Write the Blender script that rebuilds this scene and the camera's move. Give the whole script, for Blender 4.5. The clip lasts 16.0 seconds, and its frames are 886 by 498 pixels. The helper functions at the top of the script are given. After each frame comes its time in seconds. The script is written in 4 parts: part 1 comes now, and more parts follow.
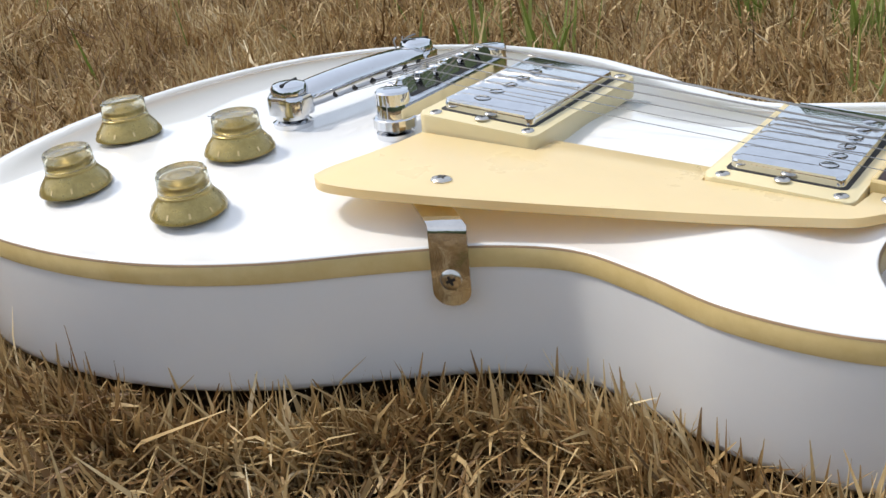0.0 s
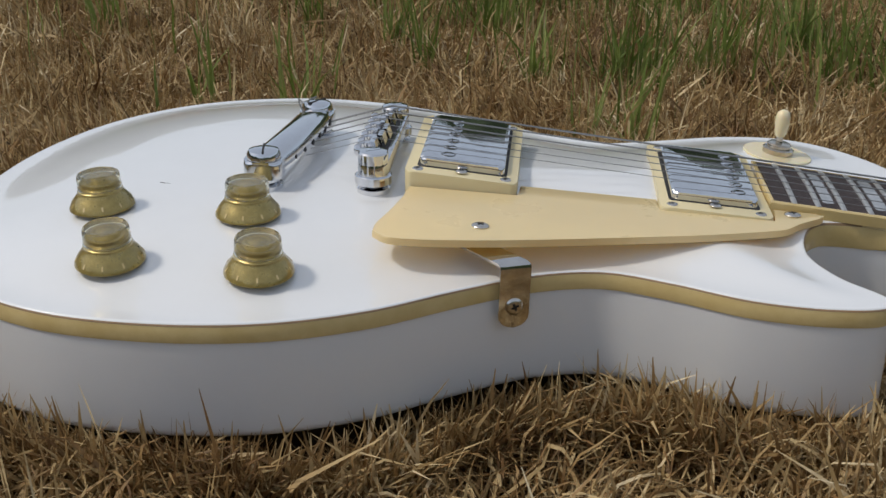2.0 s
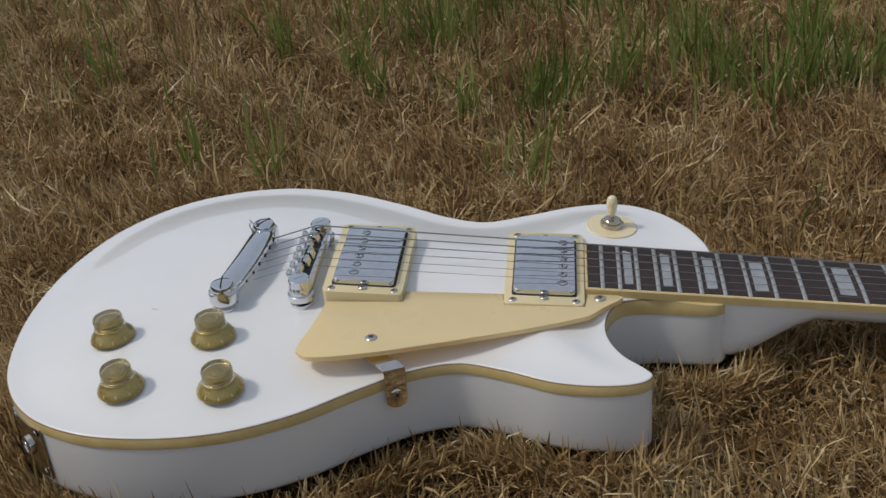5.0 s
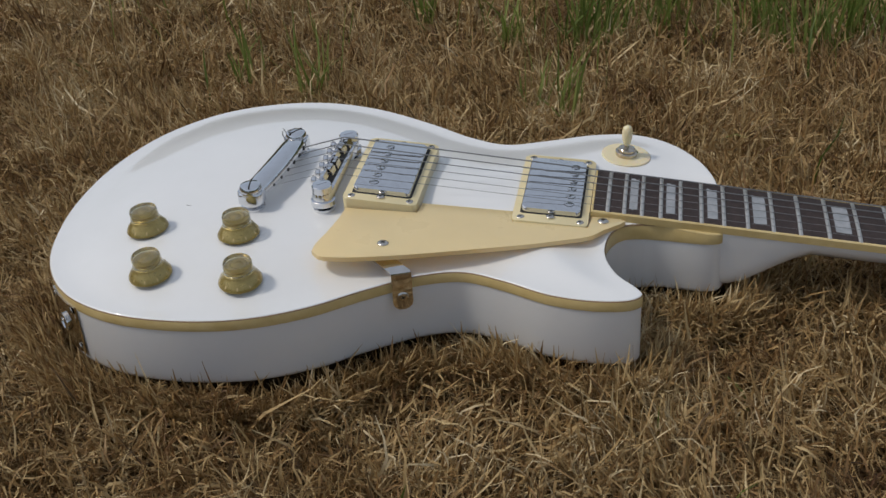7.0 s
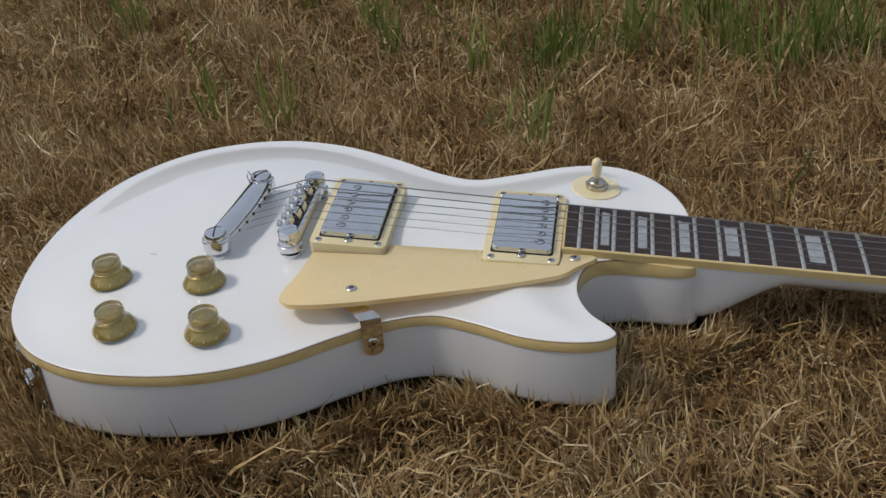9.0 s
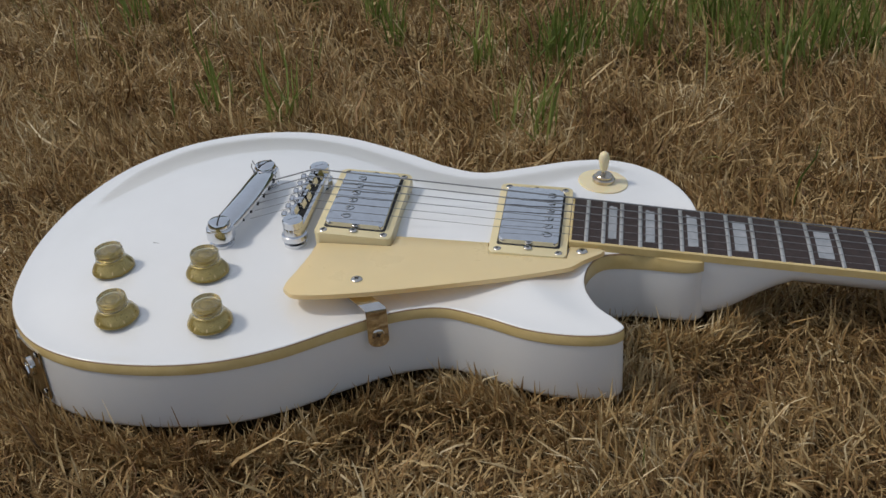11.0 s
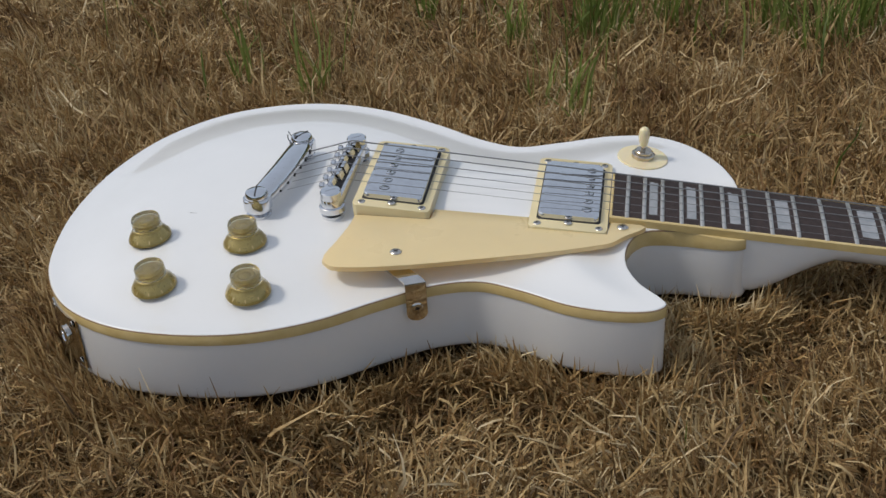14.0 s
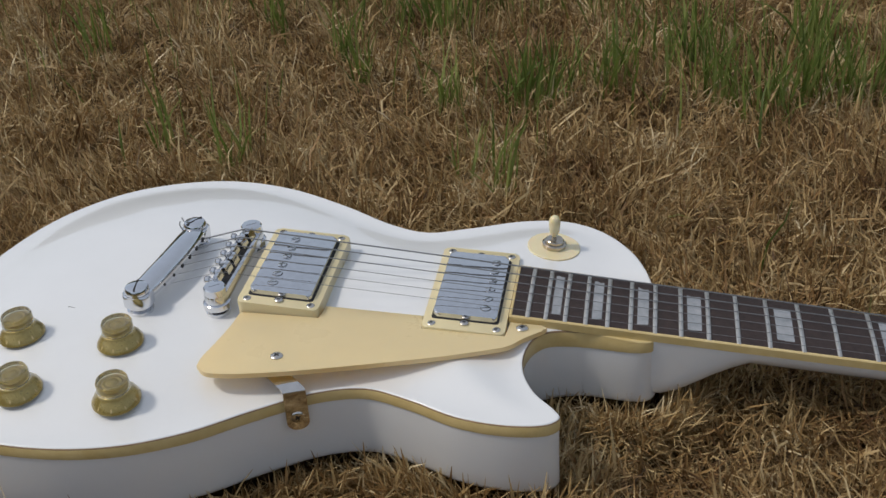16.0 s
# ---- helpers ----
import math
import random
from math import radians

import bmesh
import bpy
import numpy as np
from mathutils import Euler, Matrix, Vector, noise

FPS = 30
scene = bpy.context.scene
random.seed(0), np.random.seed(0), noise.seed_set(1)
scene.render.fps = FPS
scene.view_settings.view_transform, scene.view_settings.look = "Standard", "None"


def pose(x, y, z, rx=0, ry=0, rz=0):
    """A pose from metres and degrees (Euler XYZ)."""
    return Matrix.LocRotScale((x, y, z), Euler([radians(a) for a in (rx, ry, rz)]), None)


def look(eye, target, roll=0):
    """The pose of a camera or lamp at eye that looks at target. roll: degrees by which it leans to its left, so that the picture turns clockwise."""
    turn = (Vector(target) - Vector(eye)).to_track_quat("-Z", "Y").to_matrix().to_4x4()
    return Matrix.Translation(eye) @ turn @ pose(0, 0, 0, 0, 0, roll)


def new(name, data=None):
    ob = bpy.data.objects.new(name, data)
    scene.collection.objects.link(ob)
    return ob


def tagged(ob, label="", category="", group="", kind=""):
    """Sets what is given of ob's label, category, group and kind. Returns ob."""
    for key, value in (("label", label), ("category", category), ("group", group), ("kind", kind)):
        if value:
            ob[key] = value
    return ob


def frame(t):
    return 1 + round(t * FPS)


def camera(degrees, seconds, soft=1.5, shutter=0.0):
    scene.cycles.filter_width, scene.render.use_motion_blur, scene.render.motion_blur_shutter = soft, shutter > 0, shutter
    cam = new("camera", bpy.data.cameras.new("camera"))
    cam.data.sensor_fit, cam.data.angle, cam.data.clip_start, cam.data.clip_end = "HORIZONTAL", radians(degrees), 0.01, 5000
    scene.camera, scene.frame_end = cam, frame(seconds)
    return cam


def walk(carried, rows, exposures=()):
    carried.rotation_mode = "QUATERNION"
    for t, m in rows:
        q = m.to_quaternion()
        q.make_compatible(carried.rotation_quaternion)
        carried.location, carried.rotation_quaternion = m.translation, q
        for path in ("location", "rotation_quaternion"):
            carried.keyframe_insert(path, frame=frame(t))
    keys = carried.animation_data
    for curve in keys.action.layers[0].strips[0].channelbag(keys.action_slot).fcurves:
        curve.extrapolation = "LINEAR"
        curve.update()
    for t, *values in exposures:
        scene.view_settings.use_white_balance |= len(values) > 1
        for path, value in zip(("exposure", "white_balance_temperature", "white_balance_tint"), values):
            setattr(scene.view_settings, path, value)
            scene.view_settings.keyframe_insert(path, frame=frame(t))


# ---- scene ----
# eye in metres, then the turn in degrees about x, y and z
LENS = 41.27
cam = camera(LENS, 16.0)
ROWS = [
    (0, 0.2460, -0.3866, 0.1957, 67.644, 4.405, 32.244),
    (0.5, 0.1929, -0.4022, 0.2212, 67.012, 2.027, 26.627),
    (1, 0.1501, -0.3993, 0.2223, 61.105, 3.367, 20.046),
    (1.5, 0.1196, -0.4318, 0.2151, 65.896, -0.045, 14.492),
    (2, 0.0664, -0.5188, 0.2406, 67.535, -0.752, 5.320),
    (2.5, 0.0311, -0.5561, 0.2462, 67.336, -0.751, 1.794),
    (3, 0.0053, -0.5613, 0.2504, 66.073, -0.450, -0.760),
    (3.5, -0.0067, -0.5636, 0.2839, 66.612, -0.184, -3.268),
    (3.7, 0.0019, -0.5747, 0.3054, 66.502, 0.902, -3.544),
    (5.8, 0.2241, -0.6741, 0.4648, 59.175, 4.925, 9.525),
    (6, 0.2181, -0.6803, 0.4638, 59.575, 4.482, 9.842),
    (6.5, 0.2175, -0.6779, 0.4465, 58.893, 3.396, 9.940),
    (7, 0.2077, -0.6806, 0.4414, 58.496, 3.434, 9.947),
    (7.5, 0.2033, -0.6784, 0.4451, 58.891, 3.451, 9.843),
    (8, 0.2050, -0.6725, 0.4448, 58.651, 3.704, 9.278),
    (8.5, 0.2110, -0.6639, 0.4502, 58.880, 4.479, 8.109),
    (10.8, 0.2063, -0.6561, 0.4436, 59.099, 3.977, 8.272),
    (11, 0.2035, -0.6581, 0.4423, 59.041, 3.799, 8.271),
    (11.5, 0.1970, -0.6588, 0.4372, 58.012, 3.273, 8.835),
    (12, 0.1935, -0.6587, 0.4365, 57.589, 2.950, 9.162),
    (12.5, 0.1910, -0.6616, 0.4342, 56.796, 3.566, 9.742),
    (13, 0.1811, -0.6632, 0.4313, 57.074, 3.151, 10.320),
    (13.5, 0.1831, -0.6594, 0.4361, 57.769, 3.169, 9.772),
    (14, 0.1871, -0.6566, 0.4375, 58.048, 3.431, 9.264),
    (14.5, 0.2010, -0.6499, 0.4387, 57.696, 4.041, 7.880),
    (15, 0.2250, -0.6484, 0.4400, 57.809, 4.121, 6.835),
    (15.5, 0.2276, -0.6492, 0.4492, 58.688, 4.623, 7.408),
    (16, 0.2399, -0.5895, 0.4470, 59.456, 3.168, 9.247),
]
EXPO = [(0, 0.72), (0.5, 0.4), (1, 0.14), (1.5, -0.02), (2.5, -0.07), (3.7, -0.04), (5.8, -0.36), (7, -0.24), (11, -0.17), (12.5, -0.15), (14.5, -0.05), (16, -0.12)]
walk(cam, [(t, pose(*p)) for t, *p in ROWS], EXPO)


# ---- world, sun and far surroundings ----
SUN_EL, SUN_AZ = radians(52), radians(190)   # the sun stands beyond the tail end of the guitar
world = bpy.data.worlds.new("world")
scene.world = world
world.use_nodes = True
_wn = world.node_tree.nodes
_sky = _wn.new("ShaderNodeTexSky")
_sky.sky_type, _sky.sun_disc = "NISHITA", False
_sky.sun_elevation, _sky.sun_rotation = SUN_EL, radians(260)
_sky.air_density, _sky.dust_density, _sky.ozone_density = 1.0, 2.0, 1.0
_wn["Background"].inputs["Strength"].default_value = 0.135
_haze = _wn.new("ShaderNodeMix")   # thin bright haze over the whole sky
_haze.data_type = "RGBA"
_haze.inputs["Factor"].default_value = 0.55
_haze.inputs["B"].default_value = (4.5, 4.75, 5.05, 1)
world.node_tree.links.new(_sky.outputs["Color"], _haze.inputs["A"])
world.node_tree.links.new(_haze.outputs["Result"], _wn["Background"].inputs["Color"])
_sl = bpy.data.lights.new("sun", "SUN")
_sl.energy, _sl.angle, _sl.color = 1.95, radians(7.0), (1.0, 0.93, 0.82)
_so = new("sun", _sl)
_sd = Vector((math.cos(SUN_AZ) * math.cos(SUN_EL), math.sin(SUN_AZ) * math.cos(SUN_EL), math.sin(SUN_EL)))
_so.matrix_world = look(_sd * 20, (0, 0, 0))


# ---- materials ----
def material(name, base, rough=0.5, metal=0.0, coat=0.0, var=0.0, scale=40.0, bump=0.0, bump_scale=300.0, second=None, trans=0.0, sss=0.0, ior=1.5):
    m = bpy.data.materials.new(name)
    m.use_nodes = True
    nt = m.node_tree
    b = nt.nodes["Principled BSDF"]
    b.inputs["Roughness"].default_value, b.inputs["Metallic"].default_value = rough, metal
    b.inputs["Coat Weight"].default_value, b.inputs["Coat Roughness"].default_value = coat, 0.04
    b.inputs["Transmission Weight"].default_value, b.inputs["IOR"].default_value = trans, ior
    b.inputs["Subsurface Weight"].default_value = sss
    b.inputs["Subsurface Radius"].default_value = (0.004, 0.0025, 0.001)
    b.inputs["Base Color"].default_value = (*base, 1)
    tc = nt.nodes.new("ShaderNodeTexCoord")
    if var or second:
        n1 = nt.nodes.new("ShaderNodeTexNoise")
        n1.inputs["Scale"].default_value, n1.inputs["Detail"].default_value = scale, 6
        n1.inputs["Roughness"].default_value = 0.65
        nt.links.new(tc.outputs["Object"], n1.inputs["Vector"])
        r = nt.nodes.new("ShaderNodeValToRGB")
        r.color_ramp.elements[0].position, r.color_ramp.elements[1].position = 0.35, 0.68
        dark = second or tuple(c * (1 - var) for c in base)
        r.color_ramp.elements[0].color, r.color_ramp.elements[1].color = (*dark, 1), (*base, 1)
        nt.links.new(n1.outputs["Fac"], r.inputs["Fac"])
        nt.links.new(r.outputs["Color"], b.inputs["Base Color"])
        mr = nt.nodes.new("ShaderNodeMapRange")
        mr.inputs["To Min"].default_value, mr.inputs["To Max"].default_value = min(1, rough * 1.25), rough * 0.8
        nt.links.new(n1.outputs["Fac"], mr.inputs["Value"])
        nt.links.new(mr.outputs["Result"], b.inputs["Roughness"])
    if bump:
        n2 = nt.nodes.new("ShaderNodeTexNoise")
        n2.inputs["Scale"].default_value, n2.inputs["Detail"].default_value = bump_scale, 4
        nt.links.new(tc.outputs["Object"], n2.inputs["Vector"])
        bp = nt.nodes.new("ShaderNodeBump")
        bp.inputs["Strength"].default_value, bp.inputs["Distance"].default_value = bump, 0.001
        nt.links.new(n2.outputs["Fac"], bp.inputs["Height"])
        nt.links.new(bp.outputs["Normal"], b.inputs["Normal"])
    return m


def grass_material(name, stops, trans=0.18, rough=0.55):
    """Blades: each island takes its own tone from the ramp; a coarse noise shifts whole patches."""
    m = bpy.data.materials.new(name)
    m.use_nodes = True
    nt = m.node_tree
    b = nt.nodes["Principled BSDF"]
    b.inputs["Roughness"].default_value = rough
    b.inputs["Specular IOR Level"].default_value = 0.35
    geo = nt.nodes.new("ShaderNodeNewGeometry")
    tc = nt.nodes.new("ShaderNodeTexCoord")
    no = nt.nodes.new("ShaderNodeTexNoise")
    no.inputs["Scale"].default_value, no.inputs["Detail"].default_value = 13.0, 4
    nt.links.new(tc.outputs["Object"], no.inputs["Vector"])
    ma = nt.nodes.new("ShaderNodeMath")
    ma.operation = "MULTIPLY_ADD"
    ma.inputs[1].default_value = 0.72
    nt.links.new(geo.outputs["Random Per Island"], ma.inputs[0])
    m2 = nt.nodes.new("ShaderNodeMath")
    m2.operation = "MULTIPLY_ADD"
    m2.inputs[1].default_value, m2.inputs[2].default_value = 1.15, -0.43
    nt.links.new(no.outputs["Fac"], m2.inputs[0])
    nt.links.new(m2.outputs[0], ma.inputs[2])
    r = nt.nodes.new("ShaderNodeValToRGB")
    while len(r.color_ramp.elements) < len(stops):
        r.color_ramp.elements.new(0.5)
    for e, (p, c) in zip(r.color_ramp.elements, stops):
        e.position, e.color = p, (*c, 1)
    nt.links.new(ma.outputs[0], r.inputs["Fac"])
    fine = nt.nodes.new("ShaderNodeTexNoise")
    fine.inputs["Scale"].default_value, fine.inputs["Detail"].default_value = 260.0, 3
    nt.links.new(tc.outputs["Object"], fine.inputs["Vector"])
    mr = nt.nodes.new("ShaderNodeMapRange")
    mr.inputs["To Min"].default_value, mr.inputs["To Max"].default_value = 0.7, 1.25
    nt.links.new(fine.outputs["Fac"], mr.inputs["Value"])
    mx = nt.nodes.new("ShaderNodeVectorMath")
    mx.operation = "SCALE"
    nt.links.new(r.outputs["Color"], mx.inputs[0])
    nt.links.new(mr.outputs["Result"], mx.inputs["Scale"])
    nt.links.new(mx.outputs["Vector"], b.inputs["Base Color"])
    tr = nt.nodes.new("ShaderNodeBsdfTranslucent")
    nt.links.new(mx.outputs["Vector"], tr.inputs["Color"])
    mix = nt.nodes.new("ShaderNodeMixShader")
    mix.inputs["Fac"].default_value = trans
    nt.links.new(b.outputs["BSDF"], mix.inputs[1])
    nt.links.new(tr.outputs["BSDF"], mix.inputs[2])
    nt.links.new(mix.outputs["Shader"], nt.nodes["Material Output"].inputs["Surface"])
    return m


M_WHITE = material("white_lacquer", (0.745, 0.755, 0.765), 0.30, coat=1.0, var=0.03, scale=22, bump=0.02, bump_scale=60)
M_BIND = material("aged_cream_binding", (0.67, 0.53, 0.26), 0.24, coat=0.6, second=(0.57, 0.43, 0.185), scale=55, bump=0.03)
M_CREAM = material("cream_plastic", (0.80, 0.70, 0.43), 0.30, coat=0.2, var=0.05, scale=30, bump=0.03, bump_scale=400)
M_GUARD = material("thin_cream_plastic", (0.87, 0.76, 0.46), 0.28, coat=0.3, var=0.05, scale=30, bump=0.03, bump_scale=400)
for _m, _f in ((M_CREAM, 0.15), (M_GUARD, 0.33)):   # thin plastic that lets some light through
    _nt = _m.node_tree
    _tb = _nt.nodes.new("ShaderNodeBsdfTranslucent")
    _tb.inputs["Color"].default_value = (0.98, 0.74, 0.33, 1)
    _mx = _nt.nodes.new("ShaderNodeMixShader")
    _mx.inputs["Fac"].default_value = _f
    _nt.links.new(_nt.nodes["Principled BSDF"].outputs["BSDF"], _mx.inputs[1])
    _nt.links.new(_tb.outputs["BSDF"], _mx.inputs[2])
    _nt.links.new(_mx.outputs["Shader"], _nt.nodes["Material Output"].inputs["Surface"])
M_SEAM = material("brown_seam", (0.30, 0.19, 0.09), 0.4, var=0.3, scale=60)
M_CHROME = material("chrome", (0.72, 0.73, 0.75), 0.07, metal=1.0, var=0.06, scale=90, bump=0.02, bump_scale=500)
M_SATIN = material("scratched_chrome", (0.74, 0.75, 0.77), 0.075, metal=1.0, var=0.10, scale=160, bump=0.03, bump_scale=700)
M_NICKEL = material("tarnished_nickel", (0.62, 0.59, 0.53), 0.13, metal=1.0, second=(0.42, 0.36, 0.28), scale=140, bump=0.1, bump_scale=350)
M_BRIGHT = material("worn_plated_steel", (0.68, 0.66, 0.63), 0.06, metal=1.0, var=0.15, scale=110, bump=0.10, bump_scale=150)
# near-black that paints the shade of slots, gaps and holes; also the scratch
M_DARK = material("recess_shade_and_scratch", (0.015, 0.013, 0.012), 0.6, var=0.3)
M_GOLD = material("gold_paint", (0.43, 0.33, 0.105), 0.28, metal=0.55, coat=0.7, second=(0.31, 0.23, 0.065), scale=380, bump=0.12, bump_scale=900)
M_AMBER = material("clear_amber_plastic", (0.90, 0.86, 0.68), 0.05, trans=0.96, ior=1.42, var=0.04)
M_ROSE = material("dark_rosewood", (0.042, 0.024, 0.019), 0.55, second=(0.022, 0.013, 0.011), scale=240, bump=0.25, bump_scale=700)
M_PEARL = material("pearl_inlay", (0.35, 0.36, 0.38), 0.22, coat=0.4, second=(0.24, 0.26, 0.28), scale=120)
M_FRET = material("fret_nickel", (0.70, 0.68, 0.64), 0.42, metal=1.0, var=0.15, scale=200)
M_STRING = material("wound_steel", (0.30, 0.295, 0.285), 0.35, metal=1.0, var=0.2, scale=400)
M_SWITCH = material("ivory_switch_tip", (0.76, 0.66, 0.42), 0.25, coat=0.4, var=0.05, scale=80, sss=0.2)
M_SCREW = material("worn_screw_steel", (0.66, 0.63, 0.58), 0.24, metal=1.0, var=0.2, scale=300)
M_SOIL = material("dry_soil", (0.13, 0.08, 0.035), 0.95, second=(0.05, 0.032, 0.015), scale=18, bump=0.8, bump_scale=90)
M_STRAW = grass_material("dry_grass", [(0.0, (0.10, 0.048, 0.018)), (0.25, (0.270, 0.158, 0.062)), (0.5, (0.400, 0.269, 0.118)), (0.78, (0.545, 0.408, 0.207)), (1.0, (0.76, 0.645, 0.43))])
M_THATCH = grass_material("dead_thatch", [(0.0, (0.044, 0.024, 0.010)), (0.5, (0.145, 0.086, 0.033)), (1.0, (0.29, 0.197, 0.090))], trans=0.2)
M_GREEN = grass_material("green_grass", [(0.0, (0.062, 0.097, 0.016)), (0.5, (0.150, 0.202, 0.040)), (1.0, (0.30, 0.34, 0.105))], trans=0.4)
M_HEDGE = material("hedge_foliage", (0.085, 0.12, 0.05), 0.8, second=(0.03, 0.045, 0.02), scale=2.2, bump=0.8, bump_scale=9)


# ---- mesh helpers ----
def mesh_of(bm, name, mat, angle=35):
    me = bpy.data.meshes.new(name)
    bmesh.ops.recalc_face_normals(bm, faces=bm.faces)
    bm.to_mesh(me)
    bm.free()
    me.polygons.foreach_set("use_smooth", [True] * len(me.polygons))
    me.set_sharp_from_angle(angle=radians(angle))
    me.materials.append(mat)
    return me


def part(name, bm, mat, parent, label="", angle=35):
    ob = new(name, mesh_of(bm, name, mat, angle))
    ob.parent = parent
    return tagged(ob, label)


def share(name, me, parent, m=None):
    """Another part on the same mesh."""
    ob = new(name, me)
    ob.parent = parent
    if m is not None:
        ob.matrix_local = m
    return ob


def lathe(profile, segs=32, m=None, bm=None):
    """Turns (radius, height) pairs about z; a radius of 0 closes to a point."""
    bm = bm or bmesh.new()
    m = m or Matrix()
    rings = []
    for r, z in profile:
        if r < 1e-7:
            rings.append([bm.verts.new(m @ Vector((0, 0, z)))])
        else:
            rings.append([bm.verts.new(m @ Vector((r * math.cos(2 * math.pi * i / segs), r * math.sin(2 * math.pi * i / segs), z))) for i in range(segs)])
    for a, b in zip(rings, rings[1:]):
        for i in range(segs):
            j = (i + 1) % segs
            f = [a[i % len(a)], a[j % len(a)], b[j % len(b)], b[i % len(b)]]
            f = list(dict.fromkeys(f))
            if len(f) > 2:
                bm.faces.new(f)
    for ring in (rings[0], rings[-1]):
        if len(ring) > 2:
            bm.faces.new(ring)
    return bm


def box(x0, x1, y0, y1, z0, z1, bevel=0.0, segs=2, m=None, bm=None):
    own = bmesh.new()
    v = [own.verts.new((x, y, z)) for x in (x0, x1) for y in (y0, y1) for z in (z0, z1)]
    for q in ((0, 1, 3, 2), (4, 6, 7, 5), (0, 4, 5, 1), (2, 3, 7, 6), (0, 2, 6, 4), (1, 5, 7, 3)):
        own.faces.new([v[i] for i in q])
    bmesh.ops.recalc_face_normals(own, faces=own.faces)
    if bevel:
        bmesh.ops.bevel(own, geom=own.edges[:], offset=bevel, segments=segs, profile=0.5, affect="EDGES")
    return merge(own, m, bm)


def merge(own, m=None, bm=None):
    if m is not None:
        bmesh.ops.transform(own, matrix=m, verts=own.verts)
    if bm is None:
        return own
    tmp = bpy.data.meshes.new("tmp")
    own.to_mesh(tmp)
    own.free()
    bm.from_mesh(tmp)
    bpy.data.meshes.remove(tmp)
    return bm


def prism(outline, low, high, bevel=0.0, segs=2, m=None, bm=None):
    """An outline in x, y between two heights; low and high may be functions of x, y."""
    fl = low if callable(low) else (lambda x, y: low)
    fh = high if callable(high) else (lambda x, y: high)
    own = bmesh.new()
    a = [own.verts.new((x, y, fl(x, y))) for x, y in outline]
    b = [own.verts.new((x, y, fh(x, y))) for x, y in outline]
    n = len(outline)
    own.faces.new(a[::-1])
    top = own.faces.new(b)
    for i in range(n):
        own.faces.new((a[i], a[(i + 1) % n], b[(i + 1) % n], b[i]))
    if bevel:
        bmesh.ops.bevel(own, geom=top.edges[:], offset=bevel, segments=segs, profile=0.5, affect="EDGES")
    bmesh.ops.recalc_face_normals(own, faces=own.faces)
    return merge(own, m, bm)


def rounded(x0, x1, y0, y1, r, n=5):
    pts = []
    for cx, cy, a0 in ((x1 - r, y1 - r, 0), (x0 + r, y1 - r, 90), (x0 + r, y0 + r, 180), (x1 - r, y0 + r, 270)):
        for i in range(n + 1):
            a = radians(a0 + 90 * i / n)
            pts.append((cx + r * math.cos(a), cy + r * math.sin(a)))
    return pts


def tube(points, radius, segs=8, bm=None):
    own = bmesh.new()
    pts = [Vector(p) for p in points]
    rings = []
    for i, p in enumerate(pts):
        d = (pts[min(i + 1, len(pts) - 1)] - pts[max(i - 1, 0)]).normalized()
        s = d.cross(Vector((0, 0, 1)))
        s = s.normalized() if s.length > 1e-4 else Vector((1, 0, 0))
        u = s.cross(d)
        rings.append([own.verts.new(p + radius * (math.cos(2 * math.pi * k / segs) * s + math.sin(2 * math.pi * k / segs) * u)) for k in range(segs)])
    for a, b in zip(rings, rings[1:]):
        for k in range(segs):
            own.faces.new((a[k], a[(k + 1) % segs], b[(k + 1) % segs], b[k]))
    own.faces.new(rings[0][::-1])
    own.faces.new(rings[-1])
    return merge(own, None, bm)


def spline(ctrl, steps=10, closed=True):
    """A smooth curve through the control points (centripetal, so that tight bends do not overshoot)."""
    n = len(ctrl)
    P = [Vector(c) for c in ctrl]
    out = []
    for i in range(n if closed else n - 1):
        if closed:
            p0, p1, p2, p3 = P[i - 1], P[i], P[(i + 1) % n], P[(i + 2) % n]
        else:
            p0, p1, p2, p3 = P[max(i - 1, 0)], P[i], P[i + 1], P[min(i + 2, n - 1)]
        t0 = 0.0
        t1 = t0 + max((p1 - p0).length, 1e-5) ** 0.5
        t2 = t1 + max((p2 - p1).length, 1e-5) ** 0.5
        t3 = t2 + max((p3 - p2).length, 1e-5) ** 0.5
        for k in range(steps):
            t = t1 + (t2 - t1) * k / steps
            a1 = p0 * ((t1 - t) / (t1 - t0)) + p1 * ((t - t0) / (t1 - t0))
            a2 = p1 * ((t2 - t) / (t2 - t1)) + p2 * ((t - t1) / (t2 - t1))
            a3 = p2 * ((t3 - t) / (t3 - t2)) + p3 * ((t - t2) / (t3 - t2))
            b1 = a1 * ((t2 - t) / (t2 - t0)) + a2 * ((t - t0) / (t2 - t0))
            b2 = a2 * ((t3 - t) / (t3 - t1)) + a3 * ((t - t1) / (t3 - t1))
            out.append(b1 * ((t2 - t) / (t2 - t1)) + b2 * ((t - t1) / (t2 - t1)))
    if not closed:
        out.append(P[-1])
    return out


